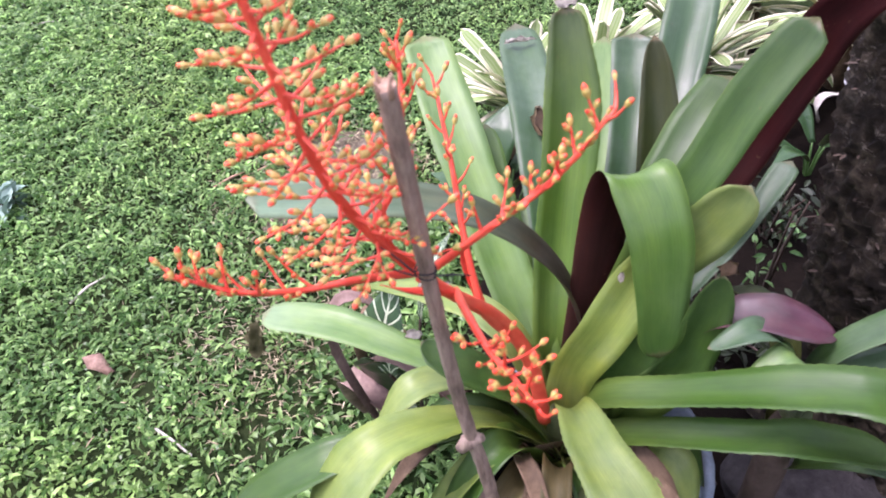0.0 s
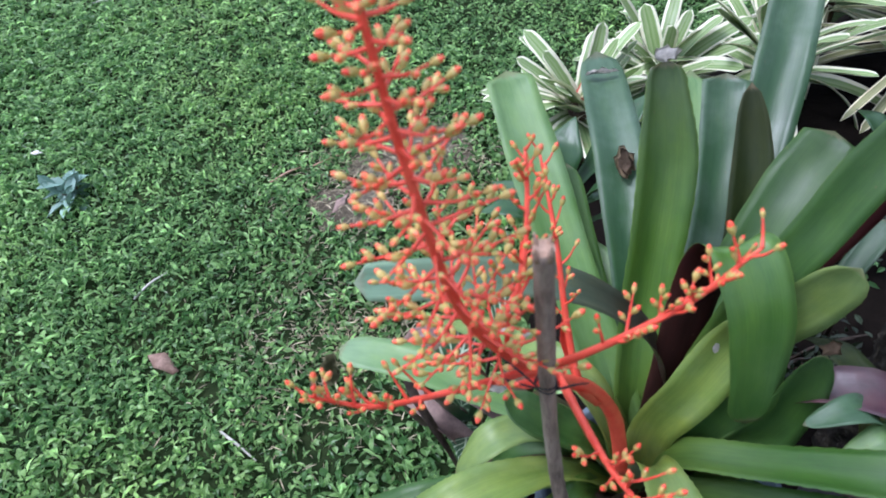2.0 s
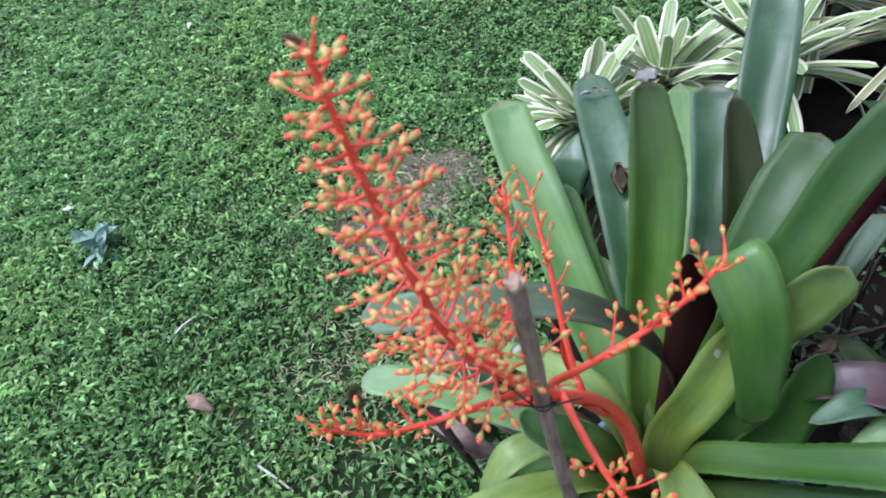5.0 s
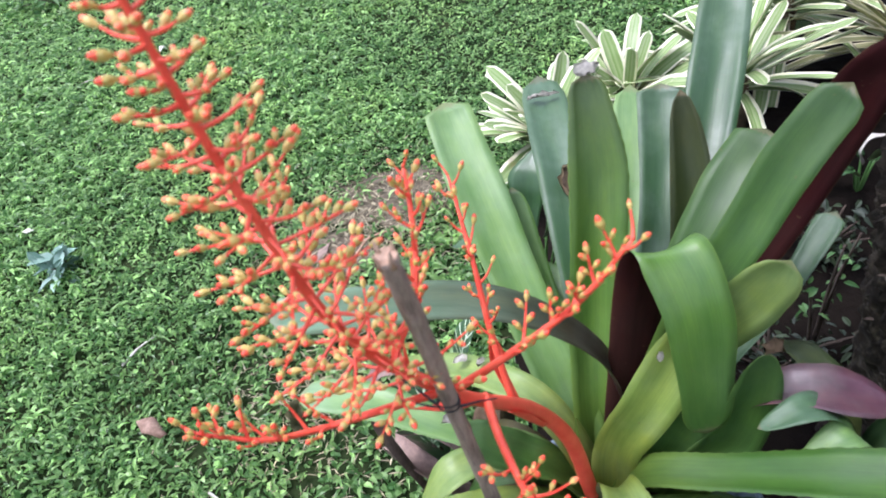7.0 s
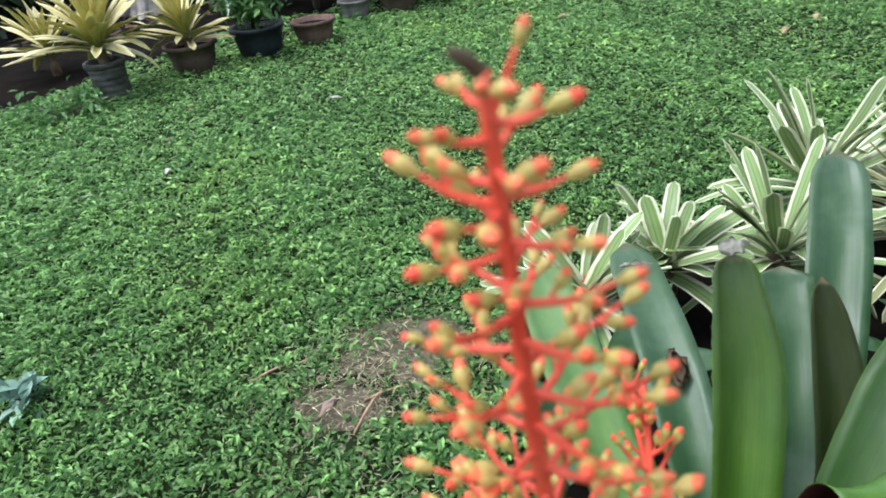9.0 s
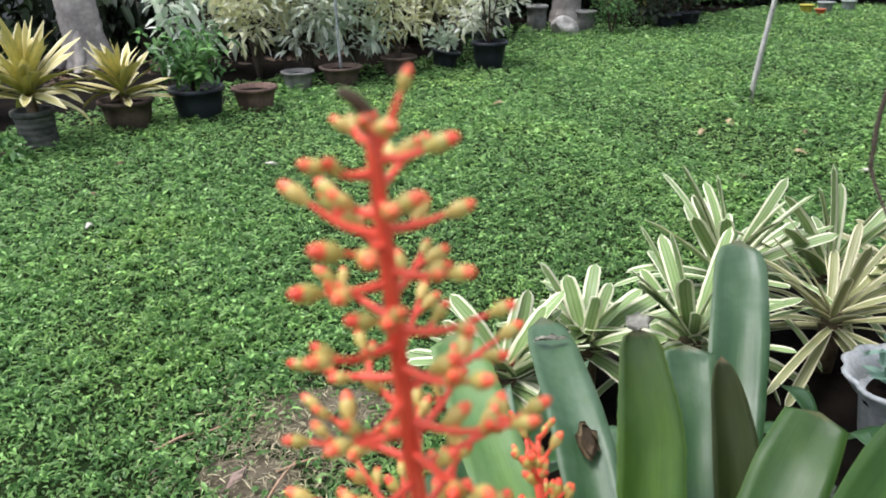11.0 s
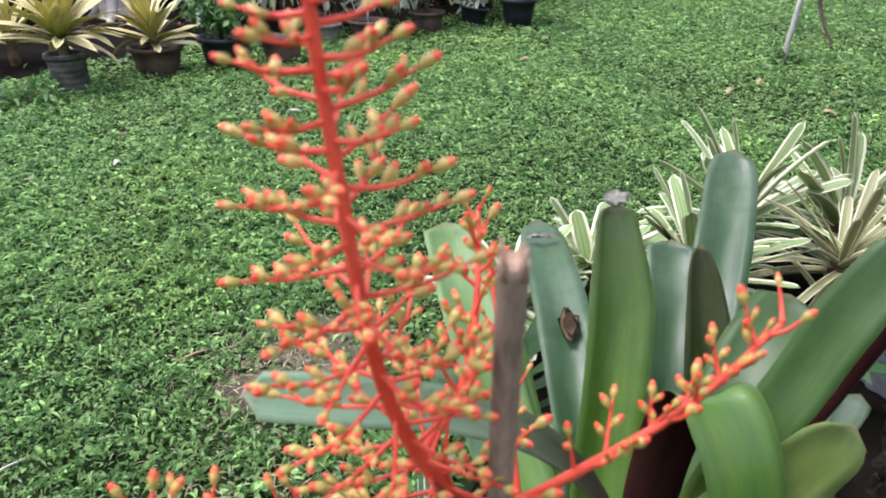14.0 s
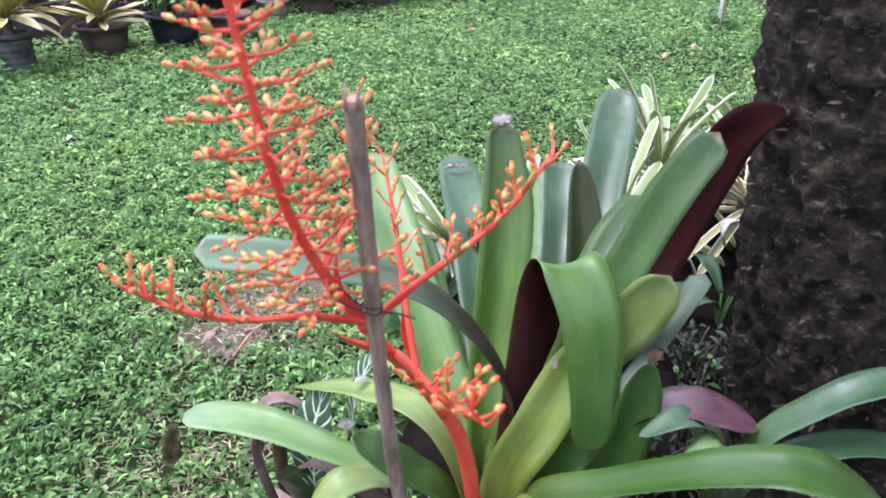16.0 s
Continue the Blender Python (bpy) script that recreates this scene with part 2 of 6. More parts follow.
# green-black, with the shade in the gaps between grass blades painted in
M_SOIL_SHADED = rough_mat("ground_soil_shaded", (0.010, 0.024, 0.007), (0.026, 0.036, 0.013), 7.0, 0.95, 0.6, 0.01, spec=0.05)
M_EARTH = rough_mat("dry_earth", (0.065, 0.055, 0.036), (0.18, 0.152, 0.108), 22.0, 0.95, 0.8, 0.008, spec=0.1)
# soil taken down to near black, so the shade under plants is in the colour
M_BED_SHADED = rough_mat("bed_soil_shaded", (0.004, 0.0035, 0.003), (0.014, 0.011, 0.008), 5.0, 1.0, 0.8, 0.012, spec=0.05)
def trunk_material():
    """Dark fibrous bark, with the rings of old leaf scars and pale lichen flecks."""
    m, nt, b, _ = material("trunk_dark")
    f = noise_fac(nt, 34.0, 8.0, 0.72, "Object", (1.0, 1.0, 1.5))
    g = noise_fac(nt, 7.0, 5.0, 0.65)
    h = noise_fac(nt, 42.0, 7.0, 0.74, "Object", (1.0, 1.0, 2.4))
    ring = noise_fac(nt, 5.5, 5.0, 0.7, "Object", (0.9, 0.9, 5.0))
    c = ramp(nt, f, [(0.30, (0.004, 0.0036, 0.0022)), (0.50, (0.019, 0.0155, 0.0095)), (0.70, (0.095, 0.08, 0.055))])
    c = mixc(nt, 0.8, c, ramp(nt, g, [(0.3, (0.42, 0.42, 0.40)), (0.7, (1.6, 1.55, 1.4))]), "MULTIPLY")
    c = mixc(nt, ramp(nt, h, [(0.58, (0, 0, 0)), (0.66, (0.85, 0.85, 0.85))]), c, (0.23, 0.205, 0.16))
    c = mixc(nt, ramp(nt, ring, [(0.60, (0, 0, 0)), (0.70, (0.55, 0.55, 0.55))]), c, mixc(nt, 1.0, (0.21, 0.19, 0.155), ramp(nt, f, [(0.35, (0.25, 0.25, 0.25)), (0.6, (1, 1, 1))]), "MULTIPLY"))
    nt.links.new(c, b.inputs["Base Color"])
    b.inputs["Roughness"].default_value = 0.88
    b.inputs["Specular IOR Level"].default_value = 0.25
    bump(nt, b, mixc(nt, 0.5, f, ring), 1.0, 0.025)
    return m


M_TRUNK = trunk_material()
M_BARK = rough_mat("bark_grey", (0.22, 0.195, 0.175), (0.54, 0.49, 0.44), 5.0, 0.9, 0.7, 0.01)
M_BARKDARK = rough_mat("bark_brown", (0.05, 0.038, 0.028), (0.13, 0.10, 0.075), 6.0, 0.9, 0.7, 0.01)
M_CLAY = rough_mat("clay_pot", (0.055, 0.038, 0.03), (0.15, 0.105, 0.08), 8.0, 0.85, 0.4, 0.004)
M_CLAYRED = rough_mat("clay_red", (0.085, 0.052, 0.042), (0.20, 0.13, 0.10), 8.0, 0.85, 0.4, 0.004)
M_GREYPOT = rough_mat("cement_pot", (0.10, 0.10, 0.095), (0.30, 0.29, 0.27), 9.0, 0.9, 0.5, 0.004)
M_OLDPOT = rough_mat("mossy_cement", (0.04, 0.045, 0.04), (0.15, 0.15, 0.135), 12.0, 0.9, 0.5, 0.004)
M_WHITEPOT = rough_mat("whitewashed_pot", (0.26, 0.28, 0.28), (0.46, 0.48, 0.48), 9.0, 0.7, 0.3, 0.003)
M_BLACKPOT = rough_mat("black_plastic", (0.010, 0.012, 0.016), (0.03, 0.034, 0.045), 7.0, 0.45, 0.15, 0.002)
M_PAIL = rough_mat("blue_grey_plastic", (0.13, 0.18, 0.21), (0.25, 0.32, 0.36), 11.0, 0.5, 0.15, 0.002)
M_ROCK = rough_mat("pale_rock", (0.22, 0.21, 0.19), (0.52, 0.50, 0.46), 7.0, 0.9, 0.8, 0.012)
M_DARKROCK = rough_mat("dark_rock", (0.014, 0.013, 0.012), (0.09, 0.085, 0.08), 14.0, 0.9, 0.9, 0.012)
M_DEAD = rough_mat("dead_leaf", (0.06, 0.042, 0.025), (0.22, 0.155, 0.09), 22.0, 0.8, 0.5, 0.002)
M_DEADPINK = rough_mat("dead_leaf_pinkish", (0.14, 0.095, 0.075), (0.36, 0.26, 0.21), 16.0, 0.75, 0.5, 0.002)
M_DRYLEAF = rough_mat("dry_leaf_brown", (0.13, 0.075, 0.05), (0.34, 0.235, 0.17), 30.0, 0.75, 0.5, 0.002)
M_TANLEAF = rough_mat("dry_leaf_tan", (0.26, 0.19, 0.10), (0.48, 0.38, 0.22), 30.0, 0.75, 0.5, 0.002)
M_TORN = rough_mat("torn_olive_leaf", (0.06, 0.065, 0.025), (0.17, 0.16, 0.075), 40.0, 0.7, 0.4, 0.002)
M_PALEDEAD = rough_mat("bleached_leaf", (0.36, 0.34, 0.27), (0.68, 0.66, 0.58), 30.0, 0.8, 0.3, 0.001)
M_LITTER = small_leaf_mat("leaf_litter", (0.03, 0.02, 0.014), (0.13, 0.085, 0.055), 0.8, 0.05)
M_WALL = rough_mat("far_wall", (0.45, 0.46, 0.46), (0.62, 0.62, 0.6), 1.5, 0.9, 0.2, 0.004)
M_POLE = rough_mat("weathered_pole", (0.36, 0.35, 0.32), (0.62, 0.6, 0.55), 12.0, 0.85, 0.4, 0.004)
M_ORANGE = rough_mat("orange_plastic", (0.45, 0.09, 0.03), (0.6, 0.16, 0.05), 8.0, 0.5, 0.1, 0.002)
M_YPLASTIC = rough_mat("yellow_plastic", (0.45, 0.4, 0.05), (0.6, 0.52, 0.1), 8.0, 0.5, 0.1, 0.002)
M_BLUEPLASTIC = rough_mat("blue_plastic", (0.05, 0.18, 0.24), (0.09, 0.28, 0.34), 8.0, 0.5, 0.1, 0.002)
M_WIRE = rough_mat("black_wire", (0.015, 0.016, 0.018), (0.05, 0.052, 0.055), 40.0, 0.55, 0.2, 0.001)
M_CUTWOOD = rough_mat("cut_wood", (0.30, 0.17, 0.10), (0.52, 0.36, 0.25), 60.0, 0.85, 0.5, 0.002)


def stick_material():
    m, nt, b, _ = material("stick_bark")
    f = noise_fac(nt, 120.0, 6.0, 0.7, "Object", (1.0, 1.0, 0.16))
    g = noise_fac(nt, 14.0, 3.0)
    c = ramp(nt, f, [(0.3, (0.09, 0.065, 0.045)), (0.5, (0.27, 0.205, 0.15)), (0.75, (0.46, 0.37, 0.285))])
    c = mixc(nt, 0.5, c, ramp(nt, g, [(0.3, (0.6, 0.6, 0.6)), (0.7, (1.25, 1.2, 1.15))]), "MULTIPLY")
    nt.links.new(c, b.inputs["Base Color"])
    b.inputs["Roughness"].default_value = 0.8
    bump(nt, b, f, 0.8, 0.003)
    return m


M_STICK = stick_material()


def stem_material():
    m, nt, b, out = material("coral_stem")
    f = noise_fac(nt, 55.0, 4.0)
    g = noise_fac(nt, 9.0, 3.0)
    c = ramp(nt, f, [(0.3, (0.67, 0.055, 0.026)), (0.7, (0.81, 0.112, 0.056))])
    c = mixc(nt, ramp(nt, g, [(0.4, (0, 0, 0)), (0.75, (0.35, 0.35, 0.35))]), c, (0.84, 0.15, 0.09))
    nt.links.new(c, b.inputs["Base Color"])
    b.inputs["Roughness"].default_value = 0.45
    b.inputs["Subsurface Weight"].default_value = 0.12
    b.inputs["Subsurface Radius"].default_value = (0.004, 0.001, 0.0008)
    bump(nt, b, f, 0.3, 0.001)
    return m


M_STEM = stem_material()


def berry_material(name, dark, light):
    m, nt, b, _ = material(name)
    r = object_random(nt)
    f = noise_fac(nt, 220.0, 3.0)
    c = ramp(nt, r, [(0.0, dark), (1.0, light)])
    c = mixc(nt, 0.4, c, ramp(nt, f, [(0.3, (0.75, 0.7, 0.6)), (0.7, (1.2, 1.15, 1.1))]), "MULTIPLY")
    nt.links.new(c, b.inputs["Base Color"])
    b.inputs["Roughness"].default_value = 0.4
    b.inputs["Subsurface Weight"].default_value = 0.15
    b.inputs["Subsurface Radius"].default_value = (0.002, 0.0015, 0.0008)
    return m


M_BERRY = berry_material("berry_olive", (0.42, 0.36, 0.085), (0.60, 0.465, 0.14))
M_BERRYTIP = berry_material("berry_red_tip", (0.82, 0.075, 0.035), (0.88, 0.20, 0.075))


def vein_material():
    """Dark green leaf with white ribs that run from the midrib to the margin."""
    m, nt, b, out = material("white_veined_leaf")
    uv = nt.nodes.new("ShaderNodeTexCoord")
    sep = nt.nodes.new("ShaderNodeSeparateXYZ")
    nt.links.new(uv.outputs["UV"], sep.inputs[0])

    def math(op, a, c=None):
        n = nt.nodes.new("ShaderNodeMath")
        n.operation = op
        for s, v in zip(n.inputs, (a, c)):
            if v is None:
                continue
            if isinstance(v, (int, float)):
                s.default_value = v
            else:
                nt.links.new(v, s)
        return n.outputs[0]

    off = math("ABSOLUTE", math("SUBTRACT", sep.outputs[0], 0.5))
    saw = math("FRACT", math("SUBTRACT", math("MULTIPLY", sep.outputs[1], 9.0), math("MULTIPLY", off, 3.2)))
    rib = math("LESS_THAN", saw, 0.17)
    mid = math("LESS_THAN", off, 0.03)
    fac = math("MAXIMUM", rib, mid)
    f = noise_fac(nt, 40.0, 3.0)
    c = mixc(nt, fac, ramp(nt, f, [(0.3, (0.03, 0.075, 0.035)), (0.7, (0.06, 0.13, 0.055))]), (0.55, 0.66, 0.46))
    nt.links.new(c, b.inputs["Base Color"])
    b.inputs["Roughness"].default_value = 0.38
    see_through(nt, b, out, c, 0.1)
    return m


M_VEIN = vein_material()


# ---- building helpers ----
def thing(name, at, label, category, group="", kind=""):
    e = new(name)
    e.location = at
    return tagged(e, label, category, group, kind)


def part(name, data, mat, parent=None, label="", world_coords=True):
    """Links a bmesh or a mesh as one object under a thing or a part."""
    if isinstance(data, bmesh.types.BMesh):
        me = bpy.data.meshes.new(name)
        data.to_mesh(me)
        data.free()
    else:
        me = data
    if not me.materials:
        for one in mat if isinstance(mat, (list, tuple)) else [mat]:
            me.materials.append(one)
    ob = new(name, me)
    if parent:
        ob.parent = parent
        if world_coords:
            root = parent.parent or parent
            if parent.parent is None:
                ob.matrix_parent_inverse = Matrix.Translation(-root.location)
    if label:
        ob["label"] = label
    return ob


def solid(name, bm, mat, label="", category="", group="", kind=""):
    me = bpy.data.meshes.new(name)
    bm.to_mesh(me)
    bm.free()
    for one in mat if isinstance(mat, (list, tuple)) else [mat]:
        me.materials.append(one)
    return tagged(new(name, me), label, category, group, kind)


def curve_through(pts, n):
    """Smooth points through the given ones."""
    p = [Vector(q) for q in pts]
    q = [2 * p[0] - p[1], *p, 2 * p[-1] - p[-2]]
    out, k = [], len(p) - 1
    for s in range(n + 1):
        u = k * s / n
        i = min(int(u), k - 1)
        f = u - i
        a, b, c, d = q[i : i + 4]
        out.append(0.5 * (2 * b + (c - a) * f + (2 * a - 5 * b + 4 * c - d) * f * f + (3 * b - a - 3 * c + d) * f**3))
    return out


def lerp_list(vals, u):
    x = u * (len(vals) - 1)
    i = min(int(x), len(vals) - 2)
    f = x - i
    f = f * f * (3 - 2 * f) * 0.5 + f * 0.5
    return vals[i] * (1 - f) + vals[i + 1] * f


def strap(pts, widths, out=None, cup=0.25, n=34, m=6, thick=0.0014, teeth=0.0, tip=0.10, point=False, twist=0.0, wave=0.0, seed=0):
    """A strap leaf along pts (base to tip). out: the way the leaf bends outward on the plan. Slot 0 above, slot 1 below."""
    bm = bmesh.new()
    uvl = bm.loops.layers.uv.new("UVMap")
    c = curve_through(pts, n)
    if out is None:
        out = (c[-1].x - c[0].x, c[-1].y - c[0].y)
    o = Vector((out[0], out[1], 0)).normalized()
    s0 = Vector((o.y, -o.x, 0))
    rnd = random.Random(seed)
    ph = rnd.uniform(0, 6)
    top, low, us = [], [], []
    for i in range(n + 1):
        u = i / n
        t = (c[min(i + 1, n)] - c[max(i - 1, 0)]).normalized()
        s = (s0 - t * s0.dot(t)).normalized()
        nn = s.cross(t).normalized()
        if twist:
            a = radians(twist) * u
            s, nn = s * math.cos(a) + nn * math.sin(a), nn * math.cos(a) - s * math.sin(a)
        w = lerp_list(widths, u)
        if u > 1 - tip:
            v = (u - (1 - tip)) / tip
            w *= max(0.0, 1 - v) ** 0.8 if point else math.sqrt(max(0.0, 1 - v * v))
            w = max(w, 0.0012)
        w *= 1 + 0.05 * noise.noise((u * 7, seed * 3.7, 0.3)) + 0.02 * noise.noise((u * 23, seed * 5.1, 0.7))
        cu = cup * (1.25 - 0.8 * u) * (1 + 0.35 * noise.noise((u * 4, seed * 2.3, 1.9)))
        ra, rb = [], []
        for j in range(m + 1):
            x = 2 * j / m - 1
            edge = teeth * (i % 2) if abs(x) > 0.99 else 0.0
            h = cu * w * (x * x - 0.35) + (wave * w * math.sin(9 * u + ph + 2 * x) * abs(x))
            p = c[i] + s * (x * (w / 2 + edge)) + nn * (h + 0.05 * w * noise.noise((u * 6, x * 1.3 + seed * 7.7, 0.0)) + 0.012 * w * noise.noise((u * 19, x * 2.6 + seed * 3.1, 4.0)))
            ra.append(bm.verts.new(p + nn * thick * 0.5 * (1 - x * x * 0.8)))
            rb.append(bm.verts.new(p - nn * thick * 0.5 * (1 - x * x * 0.8)))
        top.append(ra), low.append(rb), us.append(u)

    def face(vs, uvs, slot):
        f = bm.faces.new(vs)
        f.smooth, f.material_index = True, slot
        for lp, q in zip(f.loops, uvs):
            lp[uvl].uv = q

    for i in range(n):
        for j in range(m):
            q = [(j / m, us[i]), ((j + 1) / m, us[i]), ((j + 1) / m, us[i + 1]), (j / m, us[i + 1])]
            face((top[i][j], top[i][j + 1], top[i + 1][j + 1], top[i + 1][j]), q, 0)
            face((low[i][j], low[i + 1][j], low[i + 1][j + 1], low[i][j + 1]), (q[0], q[3], q[2], q[1]), 1)
        for j in (0, m):
            q = [(j / m, us[i])] * 2 + [(j / m, us[i + 1])] * 2
            vs = (top[i][j], low[i][j], low[i + 1][j], top[i + 1][j])
            face(vs if j else vs[::-1], q, 0)
    for row in (0, n):
        for j in range(m):
            vs = (top[row][j], top[row][j + 1], low[row][j + 1], low[row][j])
            face(vs if row else vs[::-1], [(j / m, us[row])] * 4, 0)
    return bm


def tube(bm, pts, radii, sides=8, n=None, jitter=0.0, seed=0, slot=0, cap_slot=None):
    """A tapered tube through pts into bm."""
    n = n or max(6, 5 * (len(pts) - 1))
    c = curve_through(pts, n)
    rnd = random.Random(seed)
    rings = []
    ref = Vector((0.31, 0.87, 0.38))
    for i in range(n + 1):
        t = (c[min(i + 1, n)] - c[max(i - 1, 0)]).normalized()
        a = (ref - t * ref.dot(t)).normalized()
        b = t.cross(a)
        r = lerp_list(radii, i / n)
        rings.append([bm.verts.new(c[i] + (a * math.cos(k) + b * math.sin(k)) * r * (1 + rnd.uniform(-jitter, jitter))) for k in (2 * math.pi * j / sides for j in range(sides))])
    for p, q in zip(rings, rings[1:]):
        for j in range(sides):
            f = bm.faces.new((p[j], p[(j + 1) % sides], q[(j + 1) % sides], q[j]))
            f.smooth, f.material_index = True, slot
    for ring, flip in ((rings[0], True), (rings[-1], False)):
        f = bm.faces.new(ring[::-1] if flip else ring)
        f.material_index = slot if cap_slot is None or flip else cap_slot
    return c


def lathe(profile, sides=28, squash=1.0, ripple=0.0, lobes=0, jitter=0.0, seed=0):
    """A turned body from (radius, height) pairs."""
    bm = bmesh.new()
    rnd = random.Random(seed)
    rings = []
    for r, z in profile:
        ring = []
        for j in range(sides):
            a = 2 * math.pi * j / sides
            rr = r * (1 + ripple * abs(math.sin(lobes * a / 2)) + rnd.uniform(-jitter, jitter))
            ring.append(bm.verts.new((rr * math.cos(a), rr * math.sin(a) * squash, z)))
        rings.append(ring)
    for p, q in zip(rings, rings[1:]):
        for j in range(sides):
            bm.faces.new((p[j], p[(j + 1) % sides], q[(j + 1) % sides], q[j])).smooth = True
    bm.faces.new(rings[0][::-1])
    bm.faces.new(rings[-1])
    return bm


def scatter_leaves(name, pos, direc, length, width, fold=0.25, droop=0.3, rng=None):
    """Many small pointed leaves, each folded along its midrib, as one mesh. pos, direc: (k, 3) arrays."""
    k = len(pos)
    rng = rng or np.random.default_rng(1)
    d = direc / np.linalg.norm(direc, axis=1, keepdims=True)
    ref = rng.normal(size=(k, 3)) * 0.35 + np.array([0, 0, 1.0])
    s = np.cross(d, ref)
    s /= np.linalg.norm(s, axis=1, keepdims=True) + 1e-9
    nrm = np.cross(s, d)
    L, W = length[:, None], width[:, None]
    down = np.array([0, 0, 1.0]) * L * droop
    a = pos
    b1 = pos + d * L * 0.28 + s * W * 0.44 + nrm * W * fold
    b2 = pos + d * L * 0.66 + s * W * 0.42 + nrm * W * fold - down * 0.4
    c = pos + d * L * 0.5 - down * 0.2
    e1 = pos + d * L * 0.28 - s * W * 0.44 + nrm * W * fold
    e2 = pos + d * L * 0.66 - s * W * 0.42 + nrm * W * fold - down * 0.4
    f = pos + d * L - down
    v = np.stack([a, b1, b2, c, e1, e2, f], 1).reshape(-1, 3)
    base = (np.arange(k) * 7)[:, None]
    tri = np.concatenate([base + np.array([t]) for t in ([0, 3, 1], [1, 3, 2], [2, 3, 6], [0, 4, 3], [4, 5, 3], [5, 6, 3])], 1).reshape(-1, 3)
    me = bpy.data.meshes.new(name)
    me.vertices.add(len(v))
    me.vertices.foreach_set("co", v.astype(np.float32).ravel())
    me.loops.add(tri.size)
    me.loops.foreach_set("vertex_index", tri.astype(np.int32).ravel())
    me.polygons.add(len(tri))
    me.polygons.foreach_set("loop_start", np.arange(0, tri.size, 3, dtype=np.int32))
    me.update(calc_edges=True)
    me.polygons.foreach_set("use_smooth", [False] * len(tri))
    return me


# ---- ground ----
def ground_sheet():
    bm = bmesh.new()
    xs = [-220, -60, -20, -8] + [-5 + 0.25 * i for i in range(45)] + [8, 12, 20, 60, 220]
    ys = [-220, -60, -12, -3] + [-1 + 0.25 * i for i in range(53)] + [16, 24, 60, 220]
    grid = [[bm.verts.new((x, y, 0.012 * noise.noise((x * 1.3, y * 1.3, 0)) if -5 < x < 6 and -1 < y < 12 else 0.0)) for x in xs] for y in ys]
    for r, q in zip(grid, grid[1:]):
        for j in range(len(xs) - 1):
            bm.faces.new((r[j], r[j + 1], q[j + 1], q[j])).smooth = True
    return solid("ground", bm, M_SOIL_SHADED, "green-black earth under the lawn, shade between blades put into its colour", "ground", kind="structure")


ground_sheet()


def in_bed(x, y):
    """Inside the planting bed: bromeliads and the trunk."""
    e = 0.05 * np.sin(7 * x + 3 * y) + 0.04 * np.sin(17 * y)
    near = (x > -0.10 + 0.12 * (y - 0.6) + e) & (y < 1.62 + 0.62 * x + e) & (y < 2.3 + e) & (y > -0.5) & (x < 3.0)
    return near


def bed_sheet():
    """The earth of the planting bed, slightly raised; its near-black colour holds the plants' shade."""
    bm = bmesh.new()
    rim = [(-0.12, -0.5), (-0.14, 0.2), (-0.13, 0.8), (-0.06, 1.2), (-0.05, 1.5), (0.1, 1.66), (0.4, 1.86), (0.8, 2.1), (1.2, 2.3), (2.2, 2.35), (3.2, 1.6), (3.0, -0.5)]
    c = bm.verts.new((0.9, 0.8, 0.05))
    ring = [bm.verts.new((x, y, -0.02)) for x, y in rim]
    mid = [bm.verts.new((0.9 + 0.9 * (x - 0.9), 0.8 + 0.93 * (y - 0.8), 0.035)) for x, y in rim]
    k = len(rim)
    for i in range(k):
        bm.faces.new((ring[i], mid[i], mid[(i + 1) % k], ring[(i + 1) % k]))
        bm.faces.new((mid[i], c, mid[(i + 1) % k]))
    bmesh.ops.subdivide_edges(bm, edges=bm.edges[:], cuts=5, use_grid_fill=True)
    for v in bm.verts:
        v.co.z += 0.022 * noise.noise(v.co * 4) + 0.012 * noise.noise(v.co * 13)
    bmesh.ops.recalc_face_normals(bm, faces=bm.faces[:])
    for f in bm.faces:
        f.smooth = True
    return solid("planting_bed_soil", bm, M_BED_SHADED, "earth of the planting bed, shade put into its near-black colour", "soil", kind="structure")


bed_sheet()


def bare_patch(cx, cy, rx, ry, seed):
    """A low uneven patch of dry earth where the lawn has worn away."""
    bm = bmesh.new()
    hub = bm.verts.new((cx, cy, 0.016))
    rings = []
    for q in range(1, 7):
        ring = []
        for j in range(28):
            a = 2 * math.pi * j / 28
            k = q / 6 * (1 + 0.35 * noise.noise((2 * math.cos(a) + seed, 2 * math.sin(a), 0.5)))
            x, y = cx + rx * k * math.cos(a), cy + ry * k * math.sin(a)
            z = 0.014 * (1 - (q / 6) ** 2) - 0.006 * (q == 6) + 0.006 * noise.noise((x * 25, y * 25, seed))
            ring.append(bm.verts.new((x, y, z)))
        rings.append(ring)
    for j in range(28):
        bm.faces.new((hub, rings[0][j], rings[0][(j + 1) % 28])).smooth = True
        for p, q in zip(rings, rings[1:]):
            bm.faces.new((p[j], q[j], q[(j + 1) % 28], p[(j + 1) % 28])).smooth = True
    solid("bare_earth", bm, M_EARTH, "dry grey-brown earth where the lawn is worn", "soil", kind="structure")


bare_patch(-0.35, 1.60, 0.19, 0.16, 1)
bare_patch(-0.50, 1.39, 0.14, 0.10, 2)


